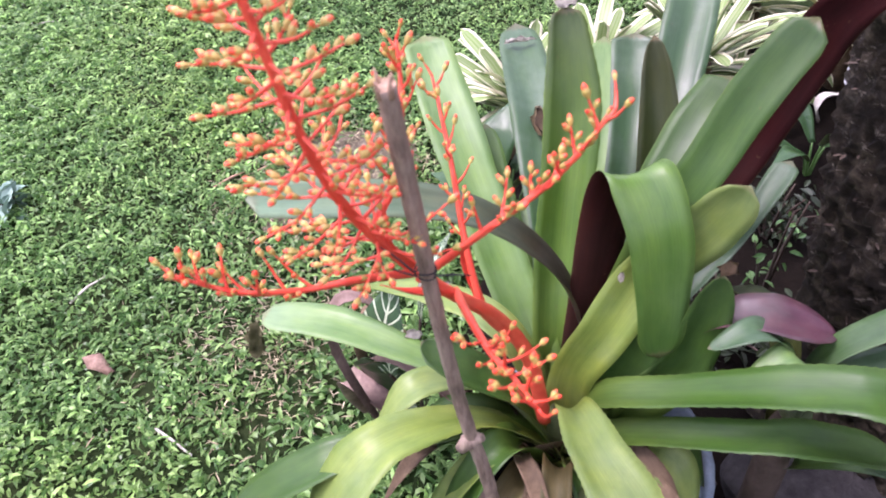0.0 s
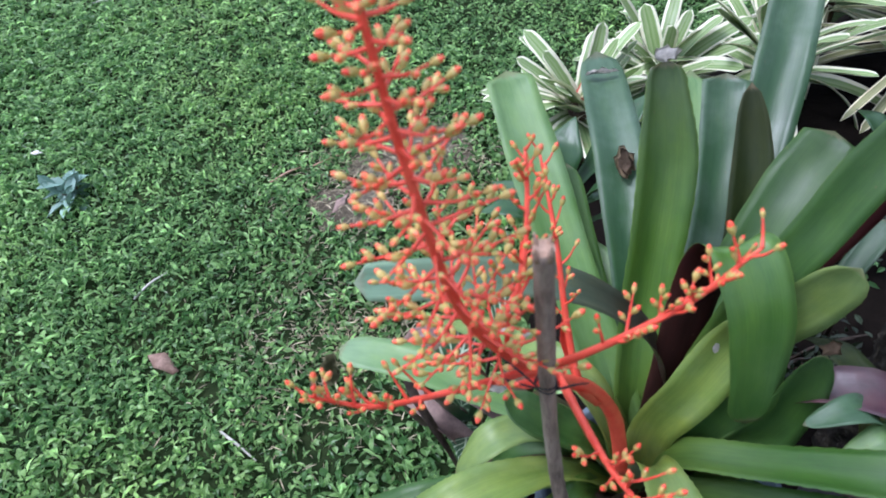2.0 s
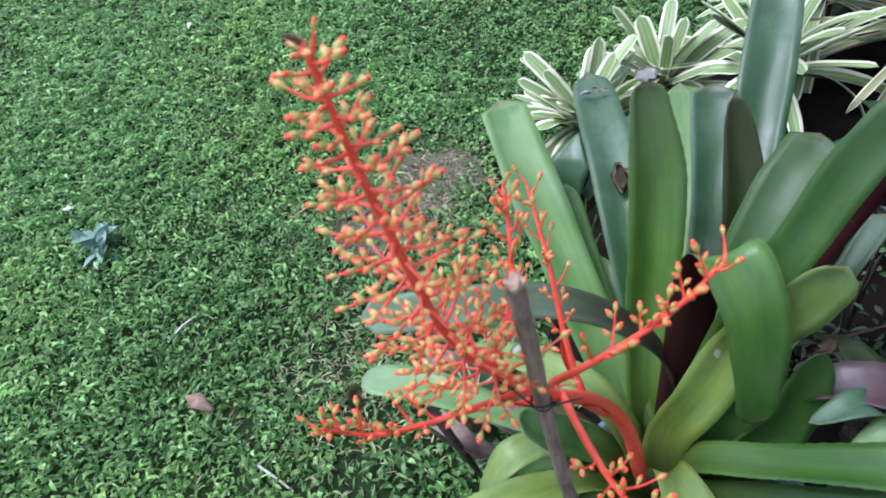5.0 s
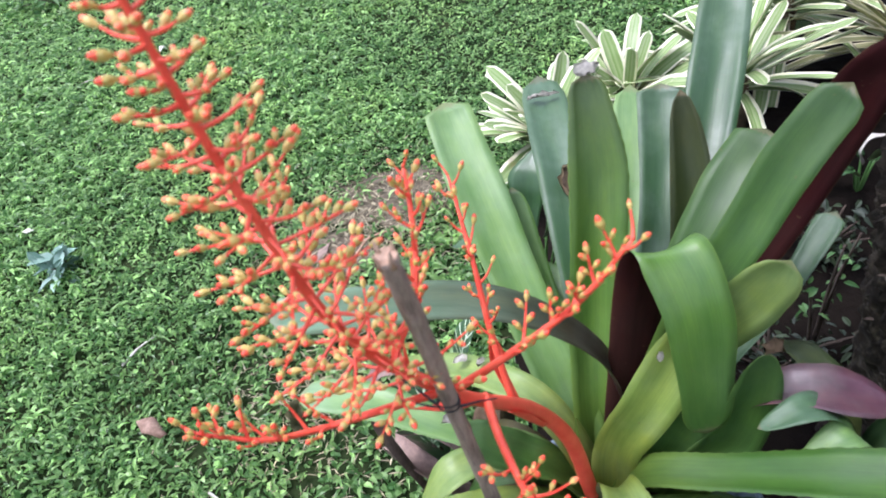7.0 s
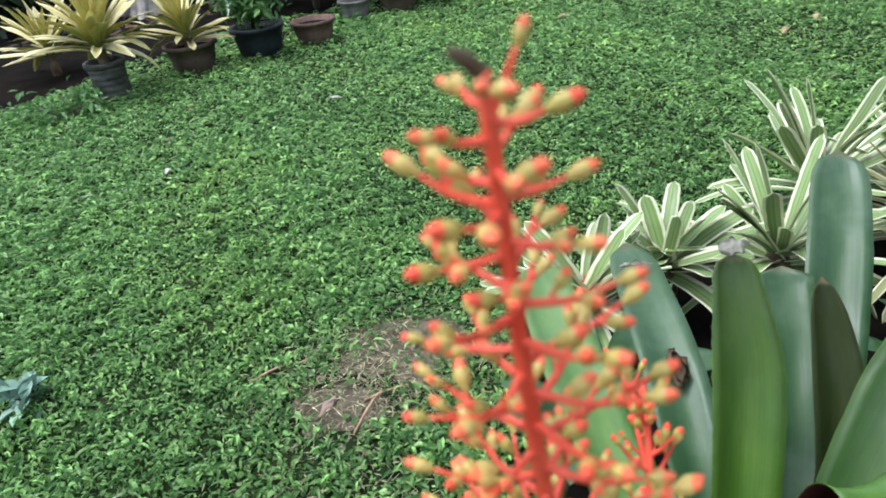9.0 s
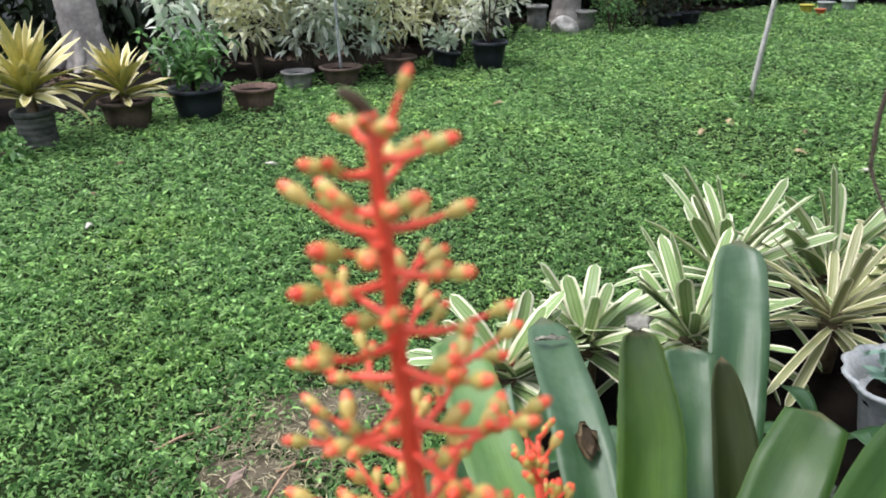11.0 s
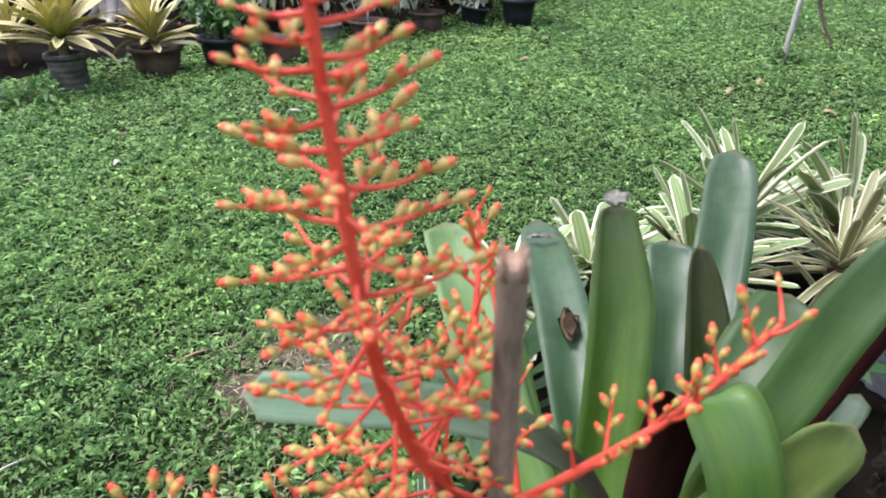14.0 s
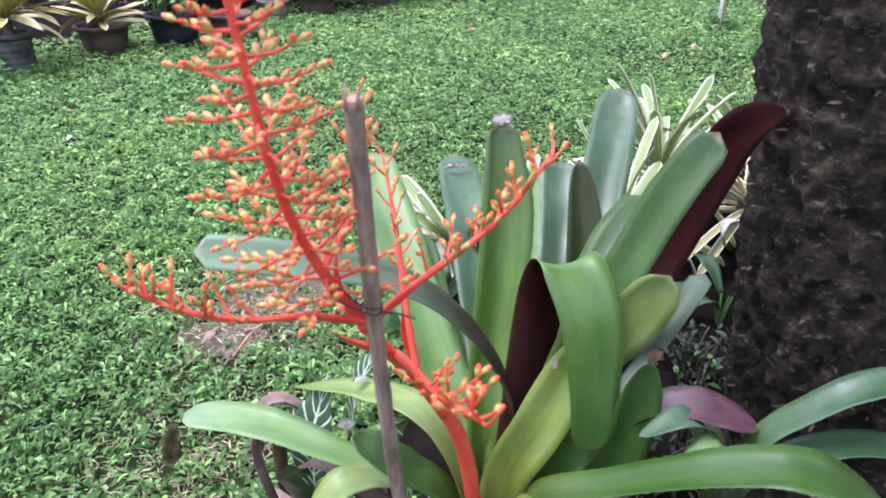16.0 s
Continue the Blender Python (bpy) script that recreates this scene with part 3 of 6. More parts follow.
def border_soil():
    """The littered earth under the far shrubs, coloured as dark as their shade."""
    bm = bmesh.new()
    front = [(-7.0, 3.4), (-4.2, 3.75), (-2.9, 4.15), (-2.1, 4.75), (-1.4, 5.25), (-0.6, 6.15), (0.5, 6.95), (1.2, 8.9), (2.6, 9.1), (4.2, 9.9), (5.4, 11.9), (11.0, 12.2)]
    rows = [[bm.verts.new((x, y, -0.015)) for x, y in front], [bm.verts.new((x, y + 0.25, 0.02)) for x, y in front], [bm.verts.new((x, y + 5.5, 0.05)) for x, y in front]]
    for p, q in zip(rows, rows[1:]):
        for j in range(len(front) - 1):
            bm.faces.new((p[j], p[j + 1], q[j + 1], q[j]))
    bmesh.ops.subdivide_edges(bm, edges=bm.edges[:], cuts=4, use_grid_fill=True)
    for v in bm.verts:
        v.co.z += 0.02 * noise.noise(v.co * 3)
        v.co.y += 0.08 * noise.noise(v.co * 2.1)
        v.co.x += 0.08 * noise.noise(v.co * 2.7)
    for f in bm.faces:
        f.smooth = True
    solid("border_soil", bm, M_BED_SHADED, "earth with leaf litter under the far shrubs, their shade put into its colour", "soil", kind="structure")


border_soil()


def lawn():
    rng = np.random.default_rng(7)
    allp, alld, alll, allw = [], [], [], []
    # thickest round the bed, thinner and with larger leaves far off
    r0, r1, peak, fall = 1.9, 14.0, 20000.0, 1.6
    for lo, hi, share, grow, ra, rb in ((-70, 70, 1.0, 1.0, 0, 14), (70, 115, 0.8, 1.1, 0, 3.5), (-115, -70, 0.8, 1.1, 0, 3.5), (70, 115, 0.2, 1.9, 3.5, 14), (-115, -70, 0.2, 1.9, 3.5, 14), (115, 245, 0.14, 2.1, 0, 14)):
        wide = radians(hi - lo)
        inner = peak * wide * r0**2 / 2
        outer = peak * wide * r0**fall * (r1 ** (2 - fall) - r0 ** (2 - fall)) / (2 - fall)
        k0, k1 = int(inner * share), int(outer * share)
        u = rng.uniform(0, 1, k1)
        rad = np.concatenate([r0 * np.sqrt(rng.uniform(0, 1, k0)), (r0 ** (2 - fall) + u * (r1 ** (2 - fall) - r0 ** (2 - fall))) ** (1 / (2 - fall))])
        rad = rad[(rad >= ra) & (rad < rb)]
        k = len(rad)
        turn = np.radians(rng.uniform(lo, hi, k))
        x, y = rad * np.sin(turn), 0.3 + rad * np.cos(turn)
        size = grow * 1.11 * np.maximum(1.0, rad / 2.2) ** 0.60
        big = np.sin(2.1 * x + 1.3) * np.sin(1.7 * y + 0.4) + 0.6 * np.sin(5.3 * x + 2.2 * y)
        thin = 1.3 * np.exp(-(((x + 0.36) / 0.20) ** 2 + ((y - 1.58) / 0.17) ** 2)) + 1.2 * np.exp(-(((x + 0.50) / 0.14) ** 2 + ((y - 1.39) / 0.10) ** 2)) + 0.55 * np.exp(-(((x + 0.46) / 0.22) ** 2 + ((y - 1.02) / 0.32) ** 2)) + 0.5 * np.exp(-(((x + 0.35) / 0.2) ** 2 + ((y - 0.72) / 0.2) ** 2))
        thin += 0.5 * np.exp(-(((x - 2.1) / 0.5) ** 2 + ((y - 3.9) / 0.35) ** 2))
        keep = (rng.uniform(0, 1, k) > np.clip(0.80 * thin, 0, 0.88)) & ~in_bed(x, y) & (rng.uniform(0, 1, k) < 0.9 + 0.1 * big)
        # the lawn ends where the far pots and bushes stand
        keep &= y < 6.2 + 0.55 * (x + 2.0) + 1.6 * (x > 0.5) + 0.8 * np.sin(x) * 0.3 + np.where(x < -2.0, 1.0 * (x + 2.0), 0) - 0.35 * (x < -2.62)
        x, y, big, size = x[keep], y[keep], big[keep], size[keep]
        k = len(x)
        az = rng.uniform(0, 2 * np.pi, k)
        blade = rng.uniform(0, 1, k) < 0.54
        el = np.where(blade, rng.uniform(0.35, 1.35, k), rng.uniform(-0.1, 0.9, k))
        el = el / (1 + 0.20 * np.clip(np.hypot(x, y - 0.3) - 1.6, 0, 4))
        d = np.stack([np.cos(az) * np.cos(el), np.sin(az) * np.cos(el), np.sin(el)], 1)
        L = size * np.where(blade, rng.uniform(0.018, 0.042, k), rng.uniform(0.011, 0.022, k)) * (1 + 0.15 * big)
        W = L * np.where(blade, rng.uniform(0.14, 0.28, k), rng.uniform(0.45, 0.85, k))
        lump = np.sin(31 * x + 3 * np.sin(9 * y)) * np.sin(27 * y + 2 * np.sin(11 * x)) + 0.6 * np.sin(57 * x + 4 * np.sin(13 * y)) * np.sin(61 * y + 1.3)
        z = (rng.uniform(-0.010, 0.018, k) + 0.016 * np.clip(lump, -0.6, 1.2)) * np.minimum(size, 1.5)
        allp.append(np.stack([x, y, z], 1)), alld.append(d), alll.append(L), allw.append(W)
    me = scatter_leaves("lawn_grass", np.concatenate(allp), np.concatenate(alld), np.concatenate(alll), np.concatenate(allw), droop=0.45, rng=rng)
    me.materials.append(M_GRASS)
    tagged(new("lawn_grass", me), "short broad-bladed green lawn, thin in worn spots", "grass", kind="stuff")
    # straw and clippings in the worn spots
    k = 4200
    g = rng.normal(size=(k, 2)) * np.array([0.15, 0.14]) + np.where(rng.uniform(size=(k, 1)) < 0.72, np.array([[-0.40, 1.50]]), np.array([[-0.45, 0.95]]))
    g = g[~in_bed(g[:, 0] - 0.05, g[:, 1])]
    k = len(g)
    az, el = rng.uniform(0, 2 * np.pi, k), rng.uniform(-0.05, 0.25, k)
    d = np.stack([np.cos(az) * np.cos(el), np.sin(az) * np.cos(el), np.sin(el)], 1)
    L = rng.uniform(0.010, 0.036, k)
    me = scatter_leaves("dry_straw", np.c_[g, rng.uniform(0.008, 0.02, k)], d, L, L * 0.05 + 0.0011, 0.1, 0.22, rng)
    me.materials.append(M_STRAW)
    tagged(new("dry_straw", me), "dry straw and clippings on a worn patch of lawn", "straw", kind="stuff")


lawn()

# ---- the large flowering bromeliad in its pail ----
pail = thing("plant_pot", (0.10, 0.45, 0.0), "blue-grey plastic pot holding the flowering bromeliad", "pot")
part("pot_wall", lathe([(0.105, 0.0), (0.11, 0.01), (0.142, 0.29), (0.154, 0.295), (0.155, 0.315), (0.145, 0.317), (0.139, 0.29), (0.134, 0.24)], 36), M_PAIL, pail, world_coords=False)
soil_bm = lathe([(0.137, 0.262), (0.10, 0.275), (0.04, 0.285), (0.005, 0.288)], 24, jitter=0.04, seed=3)
part("potting_soil", soil_bm, M_BED_SHADED, pail, "dark crumbly potting soil", world_coords=False)

bromeliad = thing("bromeliad", (0.07, 0.47, 0.29), "large green strap-leaved bromeliad with a coral flower panicle in a pot", "plant")


def leaf_of(label, pts, widths, mats, root=(0.075, 0.465, 0.30), **kw):
    part("leaf", strap([root, *pts], [0.045, *widths], **kw), mats, bromeliad, label)


BACK = (0, 1)
# upright leaves
leaf_of("pale green upright leaf with a blunt end", [(0.05, 0.51, 0.43), (0.008, 0.618, 0.530), (-0.036, 0.750, 0.626), (-0.068, 0.868, 0.690)], [0.055, 0.0605, 0.0704, 0.0616], (M_PALE, M_UNDER), out=(-0.25, 1), tip=0.04, cup=0.28, seed=1)
leaf_of("grey-green leaf with a torn brown hole", [(0.078, 0.53, 0.43), (0.08, 0.632, 0.510), (0.076, 0.785, 0.592), (0.064, 0.985, 0.640)], [0.056, 0.056, 0.0694, 0.0627], (M_BLUE, M_UNDER), out=BACK, tip=0.07, cup=0.3, seed=2)
leaf_of("tall green leaf with a bleached dry tip", [(0.067, 0.515, 0.45), (0.083, 0.585, 0.567), (0.103, 0.662, 0.685), (0.104, 0.728, 0.775)], [0.0494, 0.0575, 0.0644, 0.0391], (M_TALL, M_UNDER), out=BACK, tip=0.05, cup=0.42, teeth=0.0008, n=60, seed=3)
leaf_of("green leaf standing behind the tall one", [(0.10, 0.54, 0.45), (0.15, 0.72, 0.545), (0.188, 0.925, 0.635)], [0.0495, 0.0506, 0.0484], (M_PALE, M_UNDER), out=BACK, tip=0.07, seed=4)
leaf_of("blue-green upright leaf", [(0.11, 0.53, 0.45), (0.172, 0.675, 0.548), (0.196, 0.765, 0.612), (0.212, 0.850, 0.674)], [0.0531, 0.0531, 0.0566, 0.0614], (M_BLUE, M_UNDER), out=(0.15, 1), tip=0.035, cup=0.3, seed=5)
leaf_of("dark olive leaf folded along its rib", [(0.122, 0.527, 0.449), (0.197, 0.632, 0.541), (0.217, 0.712, 0.626), (0.218, 0.777, 0.706)], [0.044, 0.0506, 0.0484, 0.0286], (M_DARK, M_UNDER), out=(0.3, 1), tip=0.12, cup=0.45, seed=6)
leaf_of("tallest blue-green leaf", [(0.12, 0.54, 0.45), (0.225, 0.725, 0.555), (0.290, 0.880, 0.655), (0.340, 1.012, 0.735)], [0.0575, 0.0598, 0.0701, 0.0644], (M_BLUE, M_UNDER), out=(0.2, 1), tip=0.08, cup=0.3, seed=7)
leaf_of("broad green leaf leaning back", [(0.12, 0.52, 0.46), (0.165, 0.580, 0.538), (0.240, 0.655, 0.634), (0.296, 0.712, 0.678)], [0.0575, 0.0598, 0.070, 0.0598], (M_DEEP, M_UNDER), out=(0.6, 0.8), tip=0.04, cup=0.2, seed=8)
leaf_of("broad arching green leaf", [(0.118, 0.50, 0.46), (0.172, 0.526, 0.605), (0.222, 0.545, 0.688), (0.256, 0.559, 0.748), (0.304, 0.573, 0.812)], [0.044, 0.046, 0.048, 0.049, 0.044], (M_DEEP, M_UNDER), out=(0.6, 0.8), tip=0.06, cup=0.16, seed=9)
leaf_of("maroon underside of an arching leaf", [(0.155, 0.57, 0.44), (0.274, 0.607, 0.628), (0.320, 0.603, 0.763), (0.342, 0.592, 0.812), (0.374, 0.575, 0.832)], [0.042, 0.050, 0.054, 0.046, 0.018], (M_RED, M_RED), out=(0.6, 0.8), tip=0.12, cup=0.15, seed=10)
# folded leaf: rises with its maroon underside to the path, then hangs over
leaf_of("leaf folded over, green above and maroon below", [(0.104, 0.510, 0.47), (0.122, 0.54, 0.60), (0.136, 0.542, 0.675), (0.150, 0.520, 0.690), (0.165, 0.485, 0.645), (0.170, 0.462, 0.57), (0.172, 0.452, 0.50)], [0.052, 0.054, 0.060, 0.0680, 0.0640, 0.054, 0.048], (M_GREEN, M_RED), out=(0.1, -1), tip=0.08, cup=0.12, n=70, seed=11)
leaf_of("dull green leaf below the folded one", [(0.12, 0.470, 0.41), (0.150, 0.474, 0.48), (0.168, 0.480, 0.535)], [0.055, 0.06, 0.035], (M_DEEP, M_UNDER), out=(0.4, 0.9), tip=0.2, cup=0.15, seed=15)
leaf_of("yellow-green leaf with a blunt tip behind the folded one", [(0.082, 0.478, 0.43), (0.118, 0.485, 0.505), (0.163, 0.506, 0.570), (0.212, 0.501, 0.634), (0.245, 0.497, 0.690)], [0.050, 0.058, 0.060, 0.0605, 0.0484], (M_LIME, M_UNDER), out=(0.35, 1), tip=0.10, cup=0.15, seed=12)
leaf_of("green leaf with a withered brown tip", [(0.15, 0.45, 0.42), (0.198, 0.455, 0.475), (0.216, 0.458, 0.555), (0.222, 0.458, 0.615)], [0.055, 0.052, 0.046, 0.026], (M_DEEP, M_UNDER), out=(0.3, 1), tip=0.15, cup=0.3, seed=14)
# low leaves that spread out
leaf_of("long saw-edged leaf arching outward", [(0.10, 0.452, 0.425), (0.176, 0.405, 0.500), (0.267, 0.355, 0.568), (0.330, 0.325, 0.588), (0.400, 0.305, 0.545)], [0.0385, 0.0396, 0.0484, 0.0572, 0.055], (M_DEEP, M_UNDER), out=(1, -0.35), tip=0.12, cup=0.22, teeth=0.0011, n=90, seed=16)
leaf_of("dull green leaf under the long one", [(0.13, 0.41, 0.42), (0.225, 0.36, 0.485), (0.296, 0.345, 0.495), (0.385, 0.35, 0.45)], [0.033, 0.038, 0.042, 0.038], (M_DEEP, M_UNDER), out=(1, -0.2), tip=0.12, cup=0.3, teeth=0.0008, n=60, seed=17)
leaf_of("light green leaf arching forward", [(0.076, 0.432, 0.45), (0.086, 0.355, 0.497), (0.107, 0.295, 0.495), (0.135, 0.245, 0.44)], [0.035, 0.052, 0.066, 0.055], (M_LIME, M_UNDER), out=(0.2, -1), tip=0.14, cup=0.25, teeth=0.001, n=70, seed=18)
leaf_of("broad light green leaf arching over the lawn", [(-0.02, 0.437, 0.425), (-0.111, 0.387, 0.478), (-0.165, 0.353, 0.458), (-0.215, 0.325, 0.385)], [0.034, 0.055, 0.078, 0.062], (M_LIME, M_UNDER), out=(-1, -0.6), tip=0.14, cup=0.15, teeth=0.0009, n=70, seed=19)
leaf_of("green leaf below the broad one", [(-0.02, 0.44, 0.41), (-0.155, 0.395, 0.447), (-0.231, 0.377, 0.43), (-0.32, 0.372, 0.37)], [0.034, 0.046, 0.054, 0.046], (M_DEEP, M_UNDER), out=(-1, -0.3), tip=0.14, cup=0.2, teeth=0.0009, n=70, seed=20)
leaf_of("yellow-green curled leaf", [(0.0, 0.475, 0.425), (-0.06, 0.472, 0.458), (-0.103, 0.452, 0.468), (-0.146, 0.432, 0.425)], [0.036, 0.038, 0.043, 0.03], (M_LIME, M_UNDER), out=(-1, -0.3), tip=0.2, cup=0.2, seed=21)
leaf_of("long pale green leaf reaching over the lawn", [(0.0, 0.495, 0.42), (-0.085, 0.520, 0.437), (-0.200, 0.565, 0.460), (-0.305, 0.597, 0.455)], [0.034, 0.036, 0.054, 0.05], (M_PALE, M_UNDER), out=(-1, 0.3), tip=0.08, cup=0.12, teeth=0.0008, n=60, seed=22)
leaf_of("long arched leaf with a dull underside", [(0.092, 0.520, 0.44), (0.090, 0.522, 0.525), (0.056, 0.508, 0.608), (0.004, 0.488, 0.682), (-0.055, 0.474, 0.722), (-0.125, 0.447, 0.755), (-0.192, 0.428, 0.776)], [0.030, 0.032, 0.034, 0.034, 0.036, 0.036, 0.032], (M_DULL, M_DULL), out=(-1, -0.2), tip=0.03, cup=0.2, twist=40, n=50, seed=23)
leaf_of("short olive leaf with a white dry tip", [(0.02, 0.468, 0.42), (-0.02, 0.467, 0.465), (-0.055, 0.463, 0.502), (-0.083, 0.477, 0.522)], [0.045, 0.05, 0.056, 0.035], (M_DEEP, M_DEEP), out=(-1, 0.1), tip=0.15, cup=0.25, seed=24)
leaf_of("yellowing leaf with eaten holes", [(0.03, 0.495, 0.46), (-0.010, 0.520, 0.512), (-0.066, 0.560, 0.507), (-0.111, 0.591, 0.492), (-0.172, 0.634, 0.458)], [0.042, 0.042, 0.04, 0.034, 0.014], (M_LIME, M_UNDER), out=(-0.8, 0.6), tip=0.2, cup=0.15, seed=25)
leaf_of("narrow green leaf behind the pale one", [(0.05, 0.53, 0.43), (0.026, 0.664, 0.523), (0.006, 0.777, 0.602)], [0.038, 0.036, 0.03], (M_GREEN, M_UNDER), out=BACK, tip=0.1, seed=26)
leaf_of("pale leaf at the heart of the rosette", [(0.07, 0.53, 0.44), (0.055, 0.645, 0.50), (0.025, 0.72, 0.52)], [0.05, 0.052, 0.035], (M_PALE, M_UNDER), out=BACK, tip=0.2, seed=27)
leaf_of("yellow-green leaf hanging over the pot", [(0.14, 0.41, 0.40), (0.18, 0.375, 0.405), (0.197, 0.345, 0.355)], [0.04, 0.052, 0.036], (M_LIME, M_UNDER), out=(0.5, -0.8), tip=0.25, seed=28)
leaf_of("maroon leaf base", [(0.11, 0.43, 0.40), (0.145, 0.385, 0.415), (0.16, 0.355, 0.38)], [0.03, 0.028, 0.02], (M_RED, M_RED), out=(0.6, -0.8), tip=0.25, seed=29)
leaf_of("grey-green narrow leaf by the trunk", [(0.17, 0.52, 0.43), (0.285, 0.59, 0.530), (0.362, 0.655, 0.592)], [0.012, 0.026, 0.034], (M_BLUE, M_UNDER), out=(0.8, 0.5), tip=0.05, seed=30)
# withered leaves round the foot
for k, (a, b, c, w, mt) in enumerate([((0.02, 0.42, 0.38), (0.03, 0.37, 0.40), (0.05, 0.31, 0.34), 0.022, M_DEAD), ((-0.02, 0.43, 0.37), (-0.03, 0.38, 0.36), (-0.04, 0.33, 0.29), 0.022, M_DEADPINK), ((0.08, 0.40, 0.37), (0.07, 0.35, 0.38), (0.06, 0.30, 0.33), 0.03, M_DARK), ((-0.05, 0.46, 0.36), (-0.11, 0.43, 0.36), (-0.16, 0.40, 0.30), 0.022, M_DEAD), ((-0.04, 0.50, 0.36), (-0.13, 0.55, 0.40), (-0.20, 0.60, 0.33), 0.022, M_DEADPINK)]):
    leaf_of("withered brown leaf", [a, b, c], [w, w, w * 0.6], (mt, mt), tip=0.3, cup=0.3, n=14, wave=0.1, seed=40 + k)

old = random.Random(44)
for k in range(17):
    az = radians(150 + 235 * k / 16 + old.uniform(-9, 9))
    c, s = math.cos(az), math.sin(az)
    r1, z1 = old.uniform(0.07, 0.10), old.uniform(0.36, 0.41)
    r2, z2 = r1 + old.uniform(0.05, 0.08), z1 - old.uniform(-0.02, 0.05)
    r3, z3 = r2 + old.uniform(0.02, 0.05), z2 - old.uniform(0.06, 0.12)
    w = old.uniform(0.030, 0.046)
    mt = old.choice((M_OLDBASE, M_OLDBASE, M_DEEP, M_DEAD, M_LIME))
    leaf_of("old olive-brown leaf base at the foot of the plant", [(0.07 + r1 * c, 0.465 + r1 * s, z1), (0.07 + r2 * c, 0.465 + r2 * s, z2), (0.07 + r3 * c, 0.465 + r3 * s, z3)], [w, w * 0.95, w * 0.5], (mt, mt), root=(0.075 + 0.03 * c, 0.465 + 0.03 * s, 0.30), out=(c, s), tip=0.25, cup=0.35, n=16, wave=0.05, seed=70 + k)


def scrap(name, at, size, mat, parent, label, seed, dirs=((1, 0, 0), (0, 0.4, 1))):
    """A small crumpled dry scrap of leaf."""
    bm = bmesh.new()
    rnd = random.Random(seed)
    a, b = (Vector(d).normalized() for d in dirs)
    nn = a.cross(b)
    sides, mid = 13, bm.verts.new(Vector(at) + nn * size[0] * 0.1)
    last = None
    for ring in (0.4, 0.75, 1.0):
        row = []
        for j in range(sides):
            t = 2 * math.pi * j / sides
            k = ring * rnd.uniform(0.62, 1.15) * 0.5
            row.append(bm.verts.new(Vector(at) + a * math.cos(t) * k * size[0] + b * math.sin(t) * k * size[1] + nn * rnd.uniform(-0.12, 0.16) * size[0] * ring))
        for j in range(sides):
            q = (j + 1) % sides
            f = bm.faces.new((mid, row[j], row[q]) if last is None else (last[j], row[j], row[q], last[q]))
            f.smooth = True
        last = row
    bmesh.ops.solidify(bm, geom=bm.faces[:], thickness=0.0008)
    return part(name, bm, mat, parent, label)


scrap("dry_tip", (0.105, 0.731, 0.781), (0.030, 0.020), M_PALEDEAD, bromeliad, "bleached dry leaf tip", 1, ((1, 0, 0.1), (0, 0.75, 0.65)))
scrap("dry_tip", (0.130, 0.478, 0.602), (0.007, 0.012), M_PALEDEAD, bromeliad, "bleached dry leaf tip", 2)
scrap("dry_tip", (-0.090, 0.482, 0.530), (0.02, 0.014), M_PALEDEAD, bromeliad, "bleached dry leaf tip", 3)
scrap("dry_tip", (0.225, 0.459, 0.622), (0.02, 0.02), M_DEAD, bromeliad, "withered brown leaf tip", 4)
scrap("scab_rim", (0.081, 0.777, 0.598), (0.027, 0.047), M_TANLEAF, bromeliad, "pale torn rim of a scab on a leaf", 15, ((1, 0, 0), (0, 0.87, 0.42)))
scrap("brown_scab", (0.080, 0.773, 0.601), (0.021, 0.040), M_DEAD, bromeliad, "brown torn scab on a leaf", 5, ((1, 0, 0), (0, 0.87, 0.42)))
scrap("brown_scab", (0.083, 0.766, 0.595), (0.013, 0.020), M_DRYLEAF, bromeliad, "curled flake on the scab", 16, ((1, 0.2, 0.3), (0, 0.6, 0.6)))
scrap("brown_scab", (0.066, 0.930, 0.640), (0.05, 0.008), M_PALEDEAD, bromeliad, "pale scar across a leaf", 6, ((1, 0, 0.1), (0, 0.8, 0.3)))
scrap("brown_scab", (-0.08, 0.575, 0.514), (0.022, 0.014), M_PALEDEAD, bromeliad, "eaten hole with a pale rim", 7, ((1, 0.4, 0), (0, 1, 0.1)))
scrap("brown_scab", (-0.056, 0.565, 0.518), (0.016, 0.012), M_PALEDEAD, bromeliad, "eaten hole with a pale rim", 8, ((1, 0.4, 0), (0, 1, 0.1)))
scrap("hanging_scrap", (-0.333, 0.602, 0.395), (0.040, 0.075), M_TORN, bromeliad, "torn olive leaf end hanging down", 9, ((1, -0.25, 0.1), (-0.25, 0, -1)))

# ---- flower panicle ----
STEM_PTS = [(0.050, 0.456, 0.39), (0.034, 0.450, 0.515), (0.003, 0.430, 0.608), (-0.046, 0.372, 0.724), (-0.091, 0.333, 0.846), (-0.106, 0.319, 0.970), (-0.114, 0.318, 1.085)]
rnd = random.Random(11)


